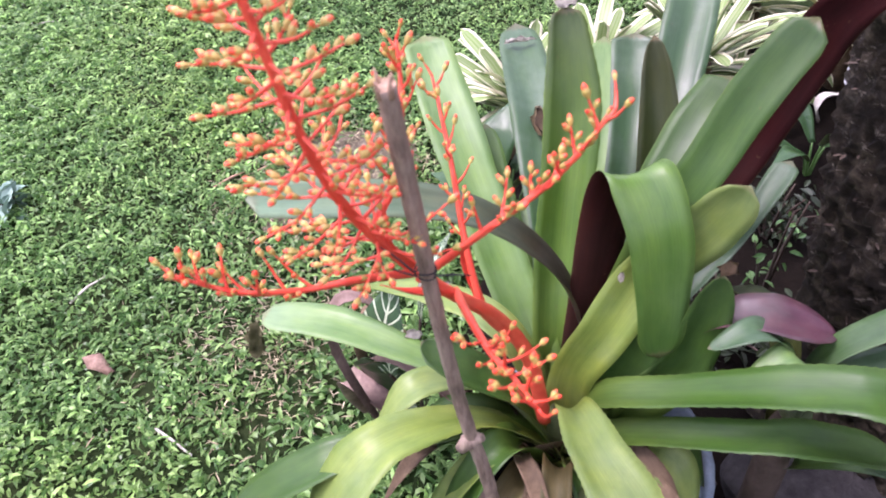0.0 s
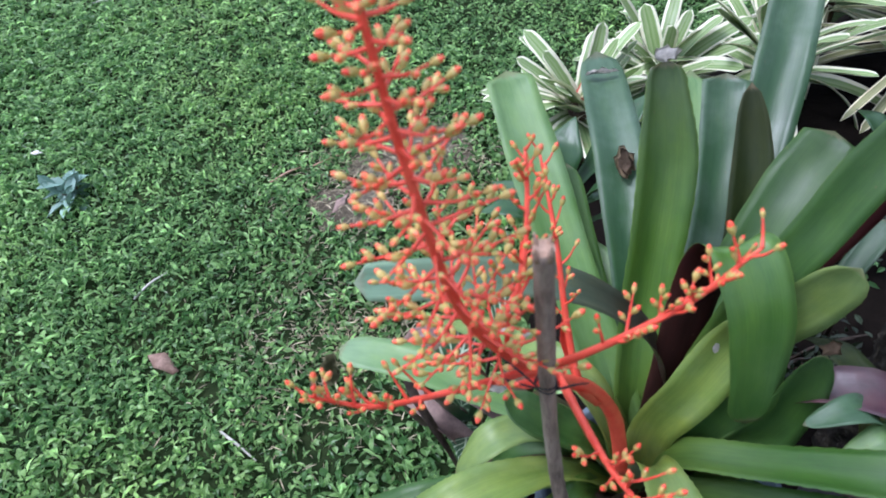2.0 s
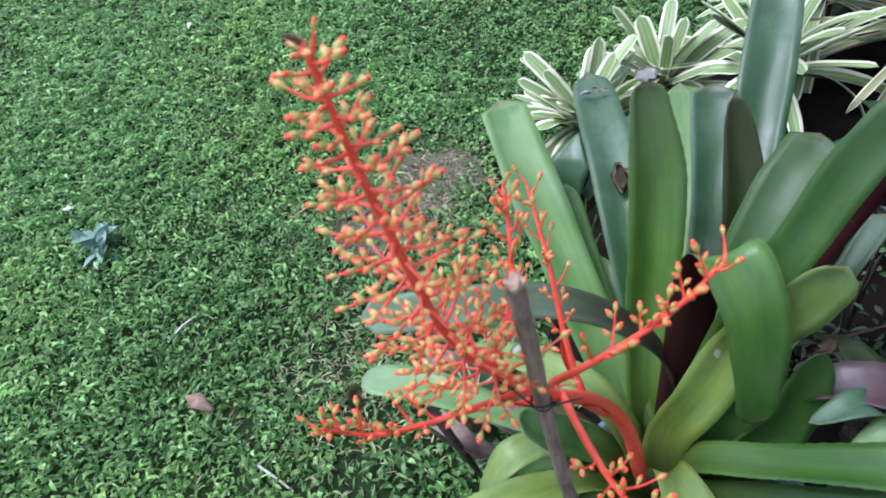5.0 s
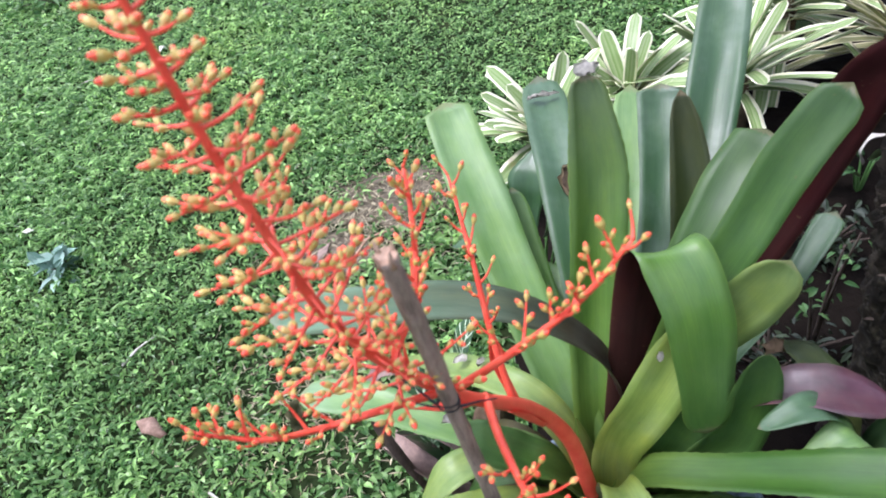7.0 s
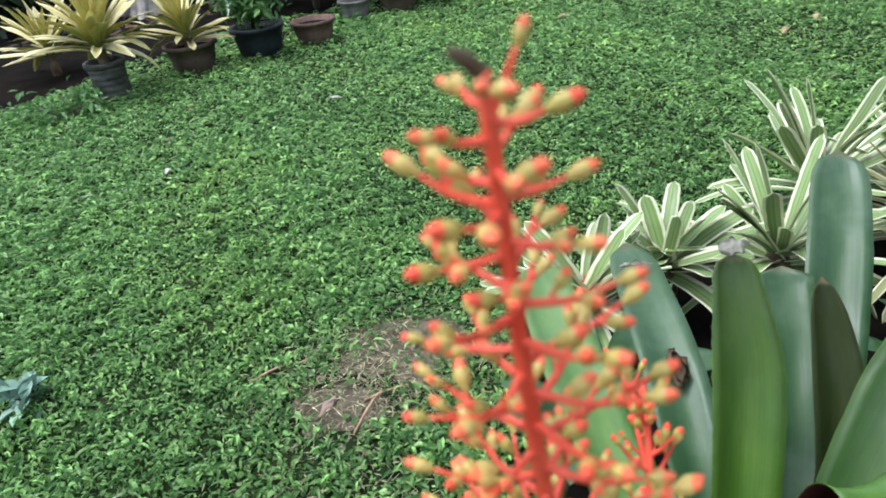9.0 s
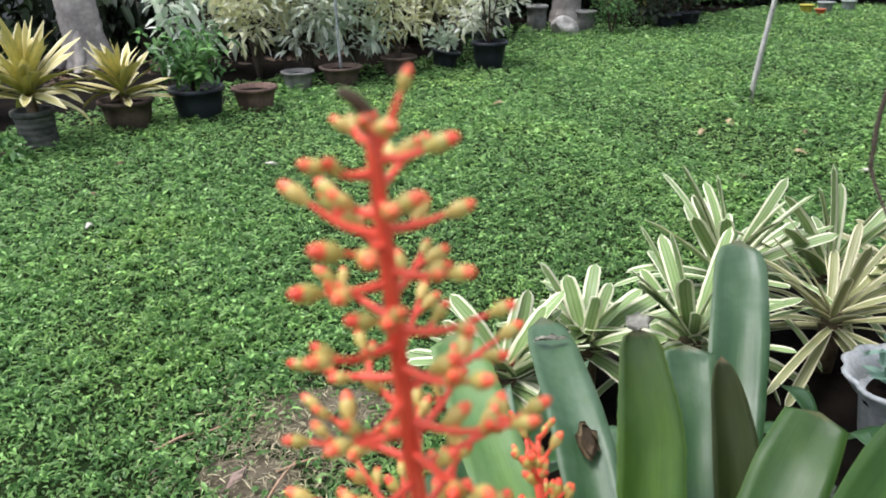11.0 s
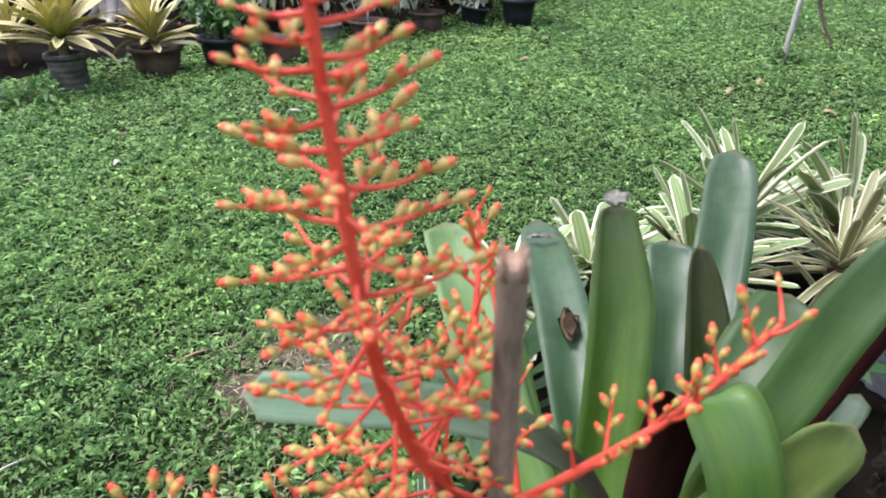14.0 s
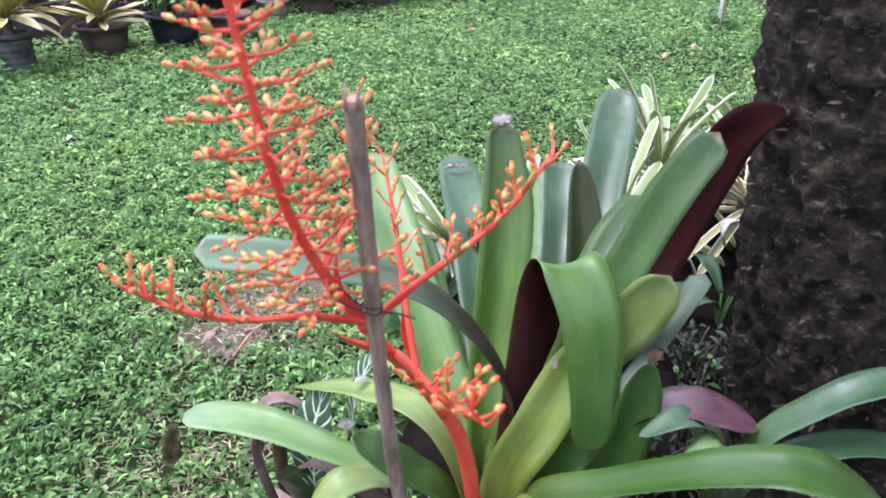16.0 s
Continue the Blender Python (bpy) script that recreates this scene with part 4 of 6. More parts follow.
def berry_mesh(name, long, fat):
    """Olive fruit with a red pointed end, along +z from its stalk."""
    bm = bmesh.new()
    prof = [(0.0011, 0.0), (0.55, 0.12), (0.92, 0.32), (1.0, 0.5), (0.92, 0.58), (0.80, 0.68), (0.66, 0.83), (0.42, 0.94), (0.10, 1.0)]
    sides = 9
    rings = [[bm.verts.new(((fat * r if i else r) * math.cos(2 * math.pi * j / sides), (fat * r if i else r) * math.sin(2 * math.pi * j / sides), long * z)) for j in range(sides)] for i, (r, z) in enumerate(prof)]
    for i, (p, q) in enumerate(zip(rings, rings[1:])):
        for j in range(sides):
            f = bm.faces.new((p[j], p[(j + 1) % sides], q[(j + 1) % sides], q[j]))
            f.smooth, f.material_index = True, 1 if i >= 5 else 0
    f = bm.faces.new(rings[-1])
    f.material_index = 1
    me = bpy.data.meshes.new(name)
    bm.to_mesh(me)
    bm.free()
    me.materials.append(M_BERRY), me.materials.append(M_BERRYTIP)
    return me


BERRIES = [berry_mesh("berry", 0.0110, 0.0029), berry_mesh("berry", 0.0099, 0.0026), berry_mesh("berry", 0.0086, 0.0023)]


def berry_at(branch, place, way, size):
    ob = new("berry", BERRIES[rnd.choice((0, 0, 1, 1, 2))])
    q = Vector(way).normalized().to_track_quat("Z", "Y")
    ob.parent = branch
    ob.matrix_basis = Matrix.LocRotScale(place, q, Vector((1, 1, 1)) * size)
    return ob


def local_part(name, bm, mat, parent, label=""):
    """Part whose mesh is given in world coordinates."""
    return part(name, bm, mat, parent, label)


stalk_bm = bmesh.new()
stem_line = tube(stalk_bm, STEM_PTS, [0.009, 0.0084, 0.0072, 0.0052, 0.0035, 0.0025, 0.0018], 12, 70, 0.03, 5)
stalk = local_part("flower_stalk", stalk_bm, M_STEM, bromeliad, "thick coral-red flower stalk")
tip_bm = bmesh.new()
tube(tip_bm, [(-0.1135, 0.318, 1.083), (-0.116, 0.3175, 1.087), (-0.120, 0.317, 1.090)], [0.0017, 0.0018, 0.0009], 8, 6, 0.14, 2)
local_part("withered_tip", tip_bm, M_DEAD, bromeliad, "withered brown tip of the stalk")


def branchlet(root, way, length, count, size, r0=0.0013, bend=0.18):
    """A short side branch that leaves the stem squarely, with nearly stalkless fruits set along it."""
    bm = bmesh.new()
    root, way = Vector(root), Vector(way).normalized()
    up = Vector((0, 0, 1))
    side = way.cross(up).normalized()
    lift = side.cross(way).normalized()
    sway = side * rnd.uniform(-0.14, 0.14)
    end = root + (way + sway) * length + up * length * bend
    mid = root + way * length * 0.55 + up * length * bend * 0.12
    line = tube(bm, [root, mid, end], [r0 * 1.15, r0 * 0.85, r0 * 0.55], 6, 10)
    spots = []
    for k in range(count):
        if k == count - 1:
            spots.append((line[-1], (line[-1] - line[-3]).normalized()))
            continue
        u = 0.34 + 0.60 * (k + rnd.uniform(0.0, 0.7)) / max(1, count - 1)
        p = line[min(9, int(u * 10))]
        turn = (1 if k % 2 else -1) * rnd.uniform(0.5, 1.0)
        d = (way * 0.62 + side * turn * 0.75 + lift * rnd.uniform(0.15, 0.85)).normalized()
        q = p + d * rnd.uniform(0.0012, 0.0034)
        tube(bm, [p, (p + q) / 2, q], [r0 * 0.6, r0 * 0.55, r0 * 0.7], 5, 3)
        spots.append((q, d))
    br = local_part("flower_branch", bm, M_STEM, bromeliad)
    for p, d in spots:
        berry_at(br, p, d, size * rnd.uniform(0.74, 1.1))


def along(line, u):
    x = u * (len(line) - 1)
    i = min(int(x), len(line) - 2)
    return line[i].lerp(line[i + 1], x - i), (line[i + 1] - line[i]).normalized()


# short branches in a spiral up the stalk
N_BR = 88
for k in range(N_BR):
    f = k / (N_BR - 1)
    u = 0.575 + 0.42 * f**1.05
    p, t = along(stem_line, u)
    a = k * radians(137.5) + rnd.uniform(-0.25, 0.25)
    ex = t.cross(Vector((0, 1, 0))).normalized()
    ey = t.cross(ex)
    out = ex * math.cos(a) + ey * math.sin(a)
    length = (0.056 - 0.028 * f - 0.018 * f**3) * rnd.uniform(0.82, 1.12)
    count = max(1, round((6.0 * (1 - f) + 3.4 * f) * (1 - 0.5 * f**5) * rnd.uniform(0.8, 1.2)))
    branchlet(p, out + t * rnd.uniform(-0.10, 0.16), length, count, 0.92 - 0.12 * f, 0.0012)
branchlet(stem_line[-2], (0.55, 0.1, 1.0), 0.013, 1, 0.8)
branchlet(stem_line[-4], (-1.0, 0.1, 0.25), 0.018, 1, 0.8)


def long_branch(pts, radii, start, number, label, lower=0.02, upper=0.012, count=(2, 4)):
    """A long panicle branch with its own short branchlets."""
    bm = bmesh.new()
    line = tube(bm, pts, radii, 8, 30, 0.03, 3)
    local_part("flower_branch", bm, M_STEM, bromeliad, label)
    for k in range(number):
        f = k / (number - 1)
        p, t = along(line, start + (1 - start) * f)
        a = k * radians(137.5) + rnd.uniform(-0.4, 0.4)
        ex = t.cross(Vector((0.2, 0.9, 0.3))).normalized()
        ey = t.cross(ex)
        out = ex * math.cos(a) + ey * math.sin(a)
        out.z = abs(out.z) * 0.7 + 0.15
        branchlet(p, out + t * 0.55, (lower * (1 - f) + upper * f) * rnd.uniform(0.7, 1.3), rnd.randint(*count) if f < 0.9 else 1, 0.86, 0.0012, 0.3)


long_branch([(-0.045, 0.366, 0.742), (-0.090, 0.332, 0.772), (-0.126, 0.316, 0.782), (-0.154, 0.299, 0.800), (-0.174, 0.294, 0.814), (-0.190, 0.290, 0.829)], [0.0036, 0.0028, 0.0022, 0.0019, 0.0015, 0.0010], 0.36, 14, "long coral branch over the lawn", 0.022, 0.008, (1, 3))
long_branch([(-0.054, 0.363, 0.737), (-0.007, 0.348, 0.789), (0.045, 0.348, 0.833), (0.082, 0.350, 0.880)], [0.0038, 0.0028, 0.0021, 0.0011], 0.36, 16, "coral branch rising over the leaves")
long_branch([(-0.011, 0.416, 0.640), (-0.020, 0.442, 0.700), (-0.027, 0.483, 0.765), (-0.037, 0.529, 0.816)], [0.0036, 0.003, 0.0022, 0.0011], 0.35, 14, "slender upright coral branch", 0.018, 0.010, (1, 3))
long_branch([(-0.060, 0.358, 0.762), (-0.078, 0.356, 0.793), (-0.060, 0.373, 0.822), (-0.053, 0.392, 0.846), (-0.050, 0.412, 0.874), (-0.050, 0.428, 0.901)], [0.0036, 0.0032, 0.0027, 0.0022, 0.0018, 0.0011], 0.4, 15, "upright coral branch behind the stake", 0.02, 0.01)
long_branch([(-0.030, 0.392, 0.690), (-0.018, 0.335, 0.722), (-0.003, 0.287, 0.738), (0.012, 0.252, 0.753), (0.024, 0.215, 0.772)], [0.004, 0.0034, 0.0026, 0.0018, 0.0010], 0.42, 15, "drooping coral branch low on the stalk", 0.026, 0.018, (2, 4))


def bract(pts, widths, seed):
    local_part("bract", strap(pts, widths, n=14, m=4, cup=0.5, thick=0.0008, tip=0.5, point=True, seed=seed), (M_STEM, M_STEM), bromeliad, "papery coral bract")


bract([(-0.052, 0.360, 0.750), (-0.068, 0.350, 0.785), (-0.066, 0.352, 0.825)], [0.008, 0.010, 0.006], 1)
bract([(-0.030, 0.385, 0.695), (-0.056, 0.362, 0.722), (-0.080, 0.345, 0.752)], [0.008, 0.011, 0.005], 2)
bract([(-0.010, 0.425, 0.63), (-0.022, 0.440, 0.68), (-0.020, 0.452, 0.72)], [0.008, 0.010, 0.005], 3)
bract([(0.010, 0.43, 0.58), (-0.008, 0.408, 0.635), (-0.014, 0.385, 0.675)], [0.008, 0.012, 0.005], 4)

# ---- wooden stake and its wire tie ----
stake = thing("wooden_stake", (-0.012, 0.326, 0.27), "weathered wooden stick pushed into the pot as a stake", "stake")
sb = bmesh.new()
tube(sb, [(-0.008, 0.325, 0.26), (-0.016, 0.326, 0.467), (-0.033, 0.335, 0.60), (-0.041, 0.331, 0.74), (-0.043, 0.318, 0.86), (-0.044, 0.304, 0.936)], [0.0072, 0.0067, 0.0062, 0.006, 0.006, 0.0058], 12, 60, 0.06, 8, 0, 1)
part("stick", sb, (M_STICK, M_CUTWOOD), stake)
sb = bmesh.new()
tube(sb, [(-0.040, 0.330, 0.545), (-0.029, 0.332, 0.556), (-0.018, 0.330, 0.562)], [0.006, 0.0085, 0.004], 8, 6, 0.12, 4)
part("knot", sb, M_STICK, stake, "knobby side knot")
for k in range(4):
    a = 0.9 + k * 1.5
    sb = bmesh.new()
    tube(sb, [(-0.044 + 0.004 * math.cos(a), 0.304 + 0.004 * math.sin(a), 0.930), (-0.044 + 0.006 * math.cos(a), 0.303 + 0.006 * math.sin(a), 0.941 + 0.003 * (k % 2))], [0.0022, 0.0007], 5, 2)
    part("splinter", sb, M_CUTWOOD, stake, "pale splinter at the broken top")
tie = thing("wire_tie", (-0.043, 0.330, 0.782), "dark twisted wire tying the stalk to the stake", "wire")
wb = bmesh.new()
for z, ph in ((0.780, 0.0), (0.784, 0.6)):
    ring = [(-0.043 + 0.0074 * math.cos(ph + a), 0.326 + 0.0074 * math.sin(ph + a), z + 0.0012 * math.sin(2 * a)) for a in (2 * math.pi * k / 10 for k in range(11))]
    tube(wb, ring, [0.0006] * 4, 5, 30)
tube(wb, [(-0.050, 0.322, 0.785), (-0.062, 0.330, 0.793), (-0.075, 0.340, 0.796)], [0.0008, 0.0007, 0.0004], 5, 8)
tube(wb, [(-0.050, 0.322, 0.782), (-0.060, 0.322, 0.787), (-0.070, 0.318, 0.800)], [0.0008, 0.0007, 0.0004], 5, 8)
tube(wb, [(-0.035, 0.322, 0.780), (-0.024, 0.330, 0.772), (-0.013, 0.338, 0.762)], [0.0009, 0.0008, 0.0005], 5, 8)
part("wire", wb, M_WIRE, tie)

# ---- palm trunk ----
def palm_trunk():
    bm = bmesh.new()
    rings, sides = [], 120
    for i in range(220):
        z = -0.05 + (i * 0.012 if i < 100 else 1.2 + (i - 100) * 0.03)
        cx, cy = 0.622 - 0.12 * z, 0.606
        flare = 0.147 + 0.07 * math.exp(-max(z, 0) * 7)
        ring = []
        for j in range(sides):
            a = 2 * math.pi * j / sides
            p = Vector((math.cos(a) * 3, math.sin(a) * 3, z * 9))
            r = flare * (1 + 0.04 * noise.noise(p) + 0.05 * noise.noise(p * 3.1) + 0.07 * noise.noise(p * 8.3) + 0.06 * noise.noise(p * 19) + 0.03 * noise.noise(p * 41))
            ring.append(bm.verts.new((cx + r * math.cos(a), cy + r * math.sin(a), z)))
        rings.append(ring)
    for p, q in zip(rings, rings[1:]):
        for j in range(sides):
            bm.faces.new((p[j], p[(j + 1) % sides], q[(j + 1) % sides], q[j])).smooth = True
    bm.faces.new(rings[-1])
    t = thing("palm_tree", (0.62, 0.606, 0.0), "thick dark rough palm trunk in the planting bed", "tree")
    part("trunk", bm, M_TRUNK, t)
    # frayed fibres
    rng = np.random.default_rng(5)
    k = 420
    a, z = rng.uniform(1.2, 6.0, k), rng.uniform(0.12, 1.4, k)
    pos = np.stack([0.622 - 0.12 * z + 0.147 * np.cos(a), 0.606 + 0.147 * np.sin(a), z], 1)
    d = np.stack([np.cos(a) * 0.35 + rng.normal(0, 0.5, k), np.sin(a) * 0.35 + rng.normal(0, 0.5, k), rng.normal(0, 0.3, k)], 1)
    L = rng.uniform(0.005, 0.016, k)
    me = scatter_leaves("bark_fibre", pos, d, L, L * 0.3, 0.1, 0.1, rng)
    me.materials.append(M_BARKDARK)
    ob = part("bark_fibre", me, M_BARKDARK, t, "frayed brown bark fibres")
    ob["kind"] = "stuff"


    # crown of feather fronds high above, unseen, added to shade the bed and near lawn
    fr = random.Random(9)
    for k in range(9):
        az = k * radians(137.5)
        rise = radians(62 - 6 * k)
        line = []
        p = Vector((0.05, 0.606, 4.7))
        for q in range(13):
            line.append(p.copy())
            ang = rise - radians(78) * (q / 12) ** 1.3
            p += Vector((math.cos(az) * math.cos(ang), math.sin(az) * math.cos(ang), math.sin(ang))) * 0.165
        fb = bmesh.new()
        tube(fb, line, [0.022, 0.014, 0.004], 6, 12)
        side = Vector((-math.sin(az), math.cos(az), 0))
        for q in range(8, 48):
            u = q / 4
            b0 = line[int(u)].lerp(line[min(12, int(u) + 1)], u % 1)
            ahead = (line[min(12, int(u) + 1)] - line[int(u) - 1]).normalized()
            ln = 0.46 * math.sin(math.pi * (0.18 + 0.75 * q / 48)) * fr.uniform(0.85, 1.1)
            for sg in (-1, 1):
                d = (side * sg + ahead * 0.55 + Vector((0, 0, fr.uniform(-0.25, 0.1)))).normalized()
                w = ahead * 0.016
                m1, e1 = b0 + d * ln * 0.5, b0 + d * ln - Vector((0, 0, ln * 0.35))
                vs = [fb.verts.new(x) for x in (b0 - w * 0.5, b0 + w * 0.5, m1 + w, e1, m1 - w)]
                fb.faces.new(vs)
        part("frond", fb, M_SHRUB, t)


palm_trunk()

# dark stone in the bed
bm = bmesh.new()
bmesh.ops.create_icosphere(bm, subdivisions=4, radius=0.12)
for v in bm.verts:
    q = v.co * 7
    v.co *= 1 + 0.22 * noise.noise(q) + 0.08 * noise.noise(q * 3.3) + 0.03 * noise.noise(q * 9)
    v.co.x *= 1.15
    v.co.z *= 0.7
    v.co += Vector((0.46, 0.49, 0.09))
solid("rock", bm, M_DARKROCK, "dark grey rough stone in the planting bed", "rock")


# ---- smaller bromeliads with cream-edged leaves ----
def arch_leaf(length, width, rise, bend, n=14, m=4, cup=0.16, tip=0.13, point=False, seed=0):
    """Strap leaf from the origin along +x, as a mesh to be shared."""
    pts = []
    for k in range(5):
        u = k / 4
        ang = radians(rise) - radians(bend) * u
        if not k:
            p = Vector((0, 0, 0))
        else:
            p = pts[-1] + Vector((math.cos(ang), 0, math.sin(ang))) * length / 4
        pts.append(p)
    bm = strap(pts, [width * 0.75, width * 0.9, width, width * 1.0, width * 0.86], out=(1, 0), cup=cup, n=n, m=m, thick=0.0012, tip=tip, point=point, seed=seed)
    me = bpy.data.meshes.new("leaf")
    bm.to_mesh(me)
    bm.free()
    return me


def loose_rosette(name, at, lengths, width, number, label, group, seed, mats, stem=0.05, heart=None, lean=(0, 0), steep=(10, 78), arc=1.0, pointed=False):
    """A loose, uneven rosette: every leaf has its own length, curve and roll."""
    r = random.Random(seed)
    t = thing(name, at, label, "plant", group)
    sb = bmesh.new()
    tube(sb, [(0, 0, -0.10), (0, 0, stem * 0.6), (0, 0, stem + 0.02)], [0.034, 0.03, 0.02], 8, 5, 0.1, seed)
    part("crown_base", sb, M_DEAD, t, world_coords=False)
    for k in range(number):
        f = (k + r.uniform(-1.5, 1.5)) / number
        f = min(1.0, max(0.0, f))
        rise = steep[0] + (steep[1] - steep[0]) * f + r.uniform(-14, 14)
        bend = r.uniform(8, 55) * (1.15 - 0.75 * f) + (r.uniform(15, 45) if r.random() < 0.15 else 0)
        bend *= arc
        ln = (lengths[0] + (lengths[1] - lengths[0]) * r.random()) * (1 - 0.22 * f**2)
        me = arch_leaf(ln, width * r.uniform(0.82, 1.12), rise, bend, n=16, cup=r.uniform(0.12, 0.34), tip=r.uniform(0.18, 0.28) if pointed else r.uniform(0.09, 0.16), point=pointed, seed=seed * 50 + k)
        for m in mats:
            me.materials.append(m)
        ob = new("leaf", me)
        ob.parent = t
        az = k * 137.5 + r.uniform(-24, 24)
        ob.matrix_basis = Matrix.Translation((r.uniform(-0.008, 0.008), r.uniform(-0.008, 0.008), stem * (0.4 + 0.6 * f))) @ Euler((radians(lean[0]), radians(lean[1]), 0)).to_matrix().to_4x4() @ Euler((0, 0, radians(az))).to_matrix().to_4x4() @ Euler((radians(r.uniform(-20, 20)), 0, radians(r.uniform(-9, 9)))).to_matrix().to_4x4()
    if heart:
        for k in range(5):
            me = arch_leaf(0.07, 0.026, 62 + 5 * k, 14, n=8, tip=0.4, point=True, seed=k)
            me.materials.append(heart), me.materials.append(heart)
            ob = new("bract", me)
            ob.parent = t
            ob["label"] = "coral-red bract at the plant's heart"
            ob.matrix_basis = Matrix.Translation((0, 0, stem * 0.8)) @ Euler((0, 0, radians(k * 137.5 + 20))).to_matrix().to_4x4()
    return t


G_VAR = "cream-edged bromeliads in the bed"
VM, TM = (M_VARIEG, M_VARIEG), (M_STRAWLEAF, M_STRAWLEAF)
loose_rosette("bromeliad", (0.095, 1.50, 0.13), (0.20, 0.30), 0.045, 36, "small bromeliad with cream-edged green leaves and a red heart", G_VAR, 21, VM, 0.06, M_HEART)
loose_rosette("bromeliad", (0.31, 1.62, 0.13), (0.20, 0.29), 0.043, 34, "pale bromeliad with cream-edged leaves", G_VAR, 22, VM, 0.06)
loose_rosette("bromeliad", (0.58, 1.62, 0.13), (0.25, 0.37), 0.040, 32, "bromeliad with long cream-edged green leaves", G_VAR, 23, VM, 0.06)
loose_rosette("bromeliad", (0.80, 1.92, 0.14), (0.34, 0.46), 0.040, 32, "large bromeliad with long narrow cream-edged leaves", G_VAR, 28, VM, 0.07, M_HEART)
loose_rosette("bromeliad", (1.13, 1.96, 0.12), (0.30, 0.42), 0.040, 28, "bromeliad with cream-edged leaves at the bed's edge", G_VAR, 25, VM, 0.06)
loose_rosette("bromeliad", (0.98, 1.68, 0.14), (0.22, 0.38), 0.026, 40, "faded bromeliad with tan and cream leaves", G_VAR, 29, TM, 0.06, steep=(-8, 66))
loose_rosette("bromeliad", (1.45, 2.02, 0.10), (0.24, 0.36), 0.032, 24, "faded bromeliad with tan and cream leaves", G_VAR, 27, TM, 0.06)

# ---- purple bromeliad beside the trunk ----
purple = thing("bromeliad", (0.33, 0.44, 0.05), "low bromeliad with one purple and several grey-green leaves", "plant")
for pts, w, mats, o, lab in (
    ([(0.225, 0.475, 0.515), (0.240, 0.462, 0.550), (0.280, 0.448, 0.560), (0.337, 0.430, 0.543)], [0.03, 0.046, 0.056, 0.034], (M_PURPLE, M_RED), (0.9, -0.5), "glossy purple leaf"),
    ([(0.33, 0.44, 0.36), (0.325, 0.42, 0.52), (0.379, 0.408, 0.592), (0.440, 0.400, 0.622), (0.53, 0.385, 0.61), (0.62, 0.36, 0.54)], [0.03, 0.03, 0.036, 0.042, 0.04, 0.03], (M_BLUE, M_UNDER), (1, -0.1), ""),
    ([(0.33, 0.43, 0.34), (0.325, 0.41, 0.49), (0.390, 0.395, 0.548), (0.465, 0.385, 0.545), (0.56, 0.36, 0.50)], [0.03, 0.03, 0.038, 0.04, 0.03], (M_BLUE, M_UNDER), (1, -0.2), ""),
    ([(0.33, 0.45, 0.34), (0.315, 0.44, 0.47), (0.264, 0.43, 0.562), (0.206, 0.42, 0.552)], [0.03, 0.032, 0.034, 0.02], (M_BLUE, M_UNDER), (-1, -0.2), ""),
    ([(0.33, 0.43, 0.34), (0.318, 0.42, 0.46), (0.288, 0.41, 0.545), (0.240, 0.40, 0.525)], [0.03, 0.032, 0.034, 0.02], (M_PALE, M_UNDER), (-1, -0.3), ""),
    ([(0.33, 0.46, 0.34), (0.33, 0.50, 0.45), (0.31, 0.56, 0.47), (0.30, 0.62, 0.42)], [0.03, 0.036, 0.036, 0.02], (M_DARK, M_UNDER), (-0.1, 1), ""),
    ([(0.34, 0.42, 0.32), (0.38, 0.36, 0.42), (0.43, 0.31, 0.43), (0.49, 0.27, 0.38)], [0.03, 0.036, 0.036, 0.02], (M_BLUE, M_UNDER), (1, -0.8), ""),
):
    part("leaf", strap(pts, w, out=o, n=28, cup=0.2, tip=0.2), mats, purple, lab)
sb = bmesh.new()
tube(sb, [(0.33, 0.44, 0.0), (0.33, 0.44, 0.2), (0.325, 0.435, 0.38)], [0.022, 0.02, 0.018], 10, 8, 0.08, 3)
part("stem", sb, M_BARKDARK, purple)

# ---- white-veined plant, broad dark plants, dry leaves at the pot's foot ----
def bush_of(name, at, label, leaves, mat, category="plant"):
    t = thing(name, at, label, category)
    for k, (root, mid, end, w) in enumerate(leaves):
        part("leaf", strap([root, mid, end], [w * 0.35, w, w * 0.75], n=16, m=6, cup=0.12, tip=0.45, point=True, thick=0.0008, seed=k), (mat, M_UNDER) if mat is not M_VEIN else (mat, M_BROAD), t)
        sb = bmesh.new()
        tube(sb, [(at[0], at[1], 0.0), ((at[0] + root[0]) / 2, (at[1] + root[1]) / 2, root[2] * 0.6), root], [0.004, 0.0035, 0.0025], 5, 5)
        part("leaf_stalk", sb, M_BARKDARK if mat is M_VEIN else M_SHRUB, t)
    return t


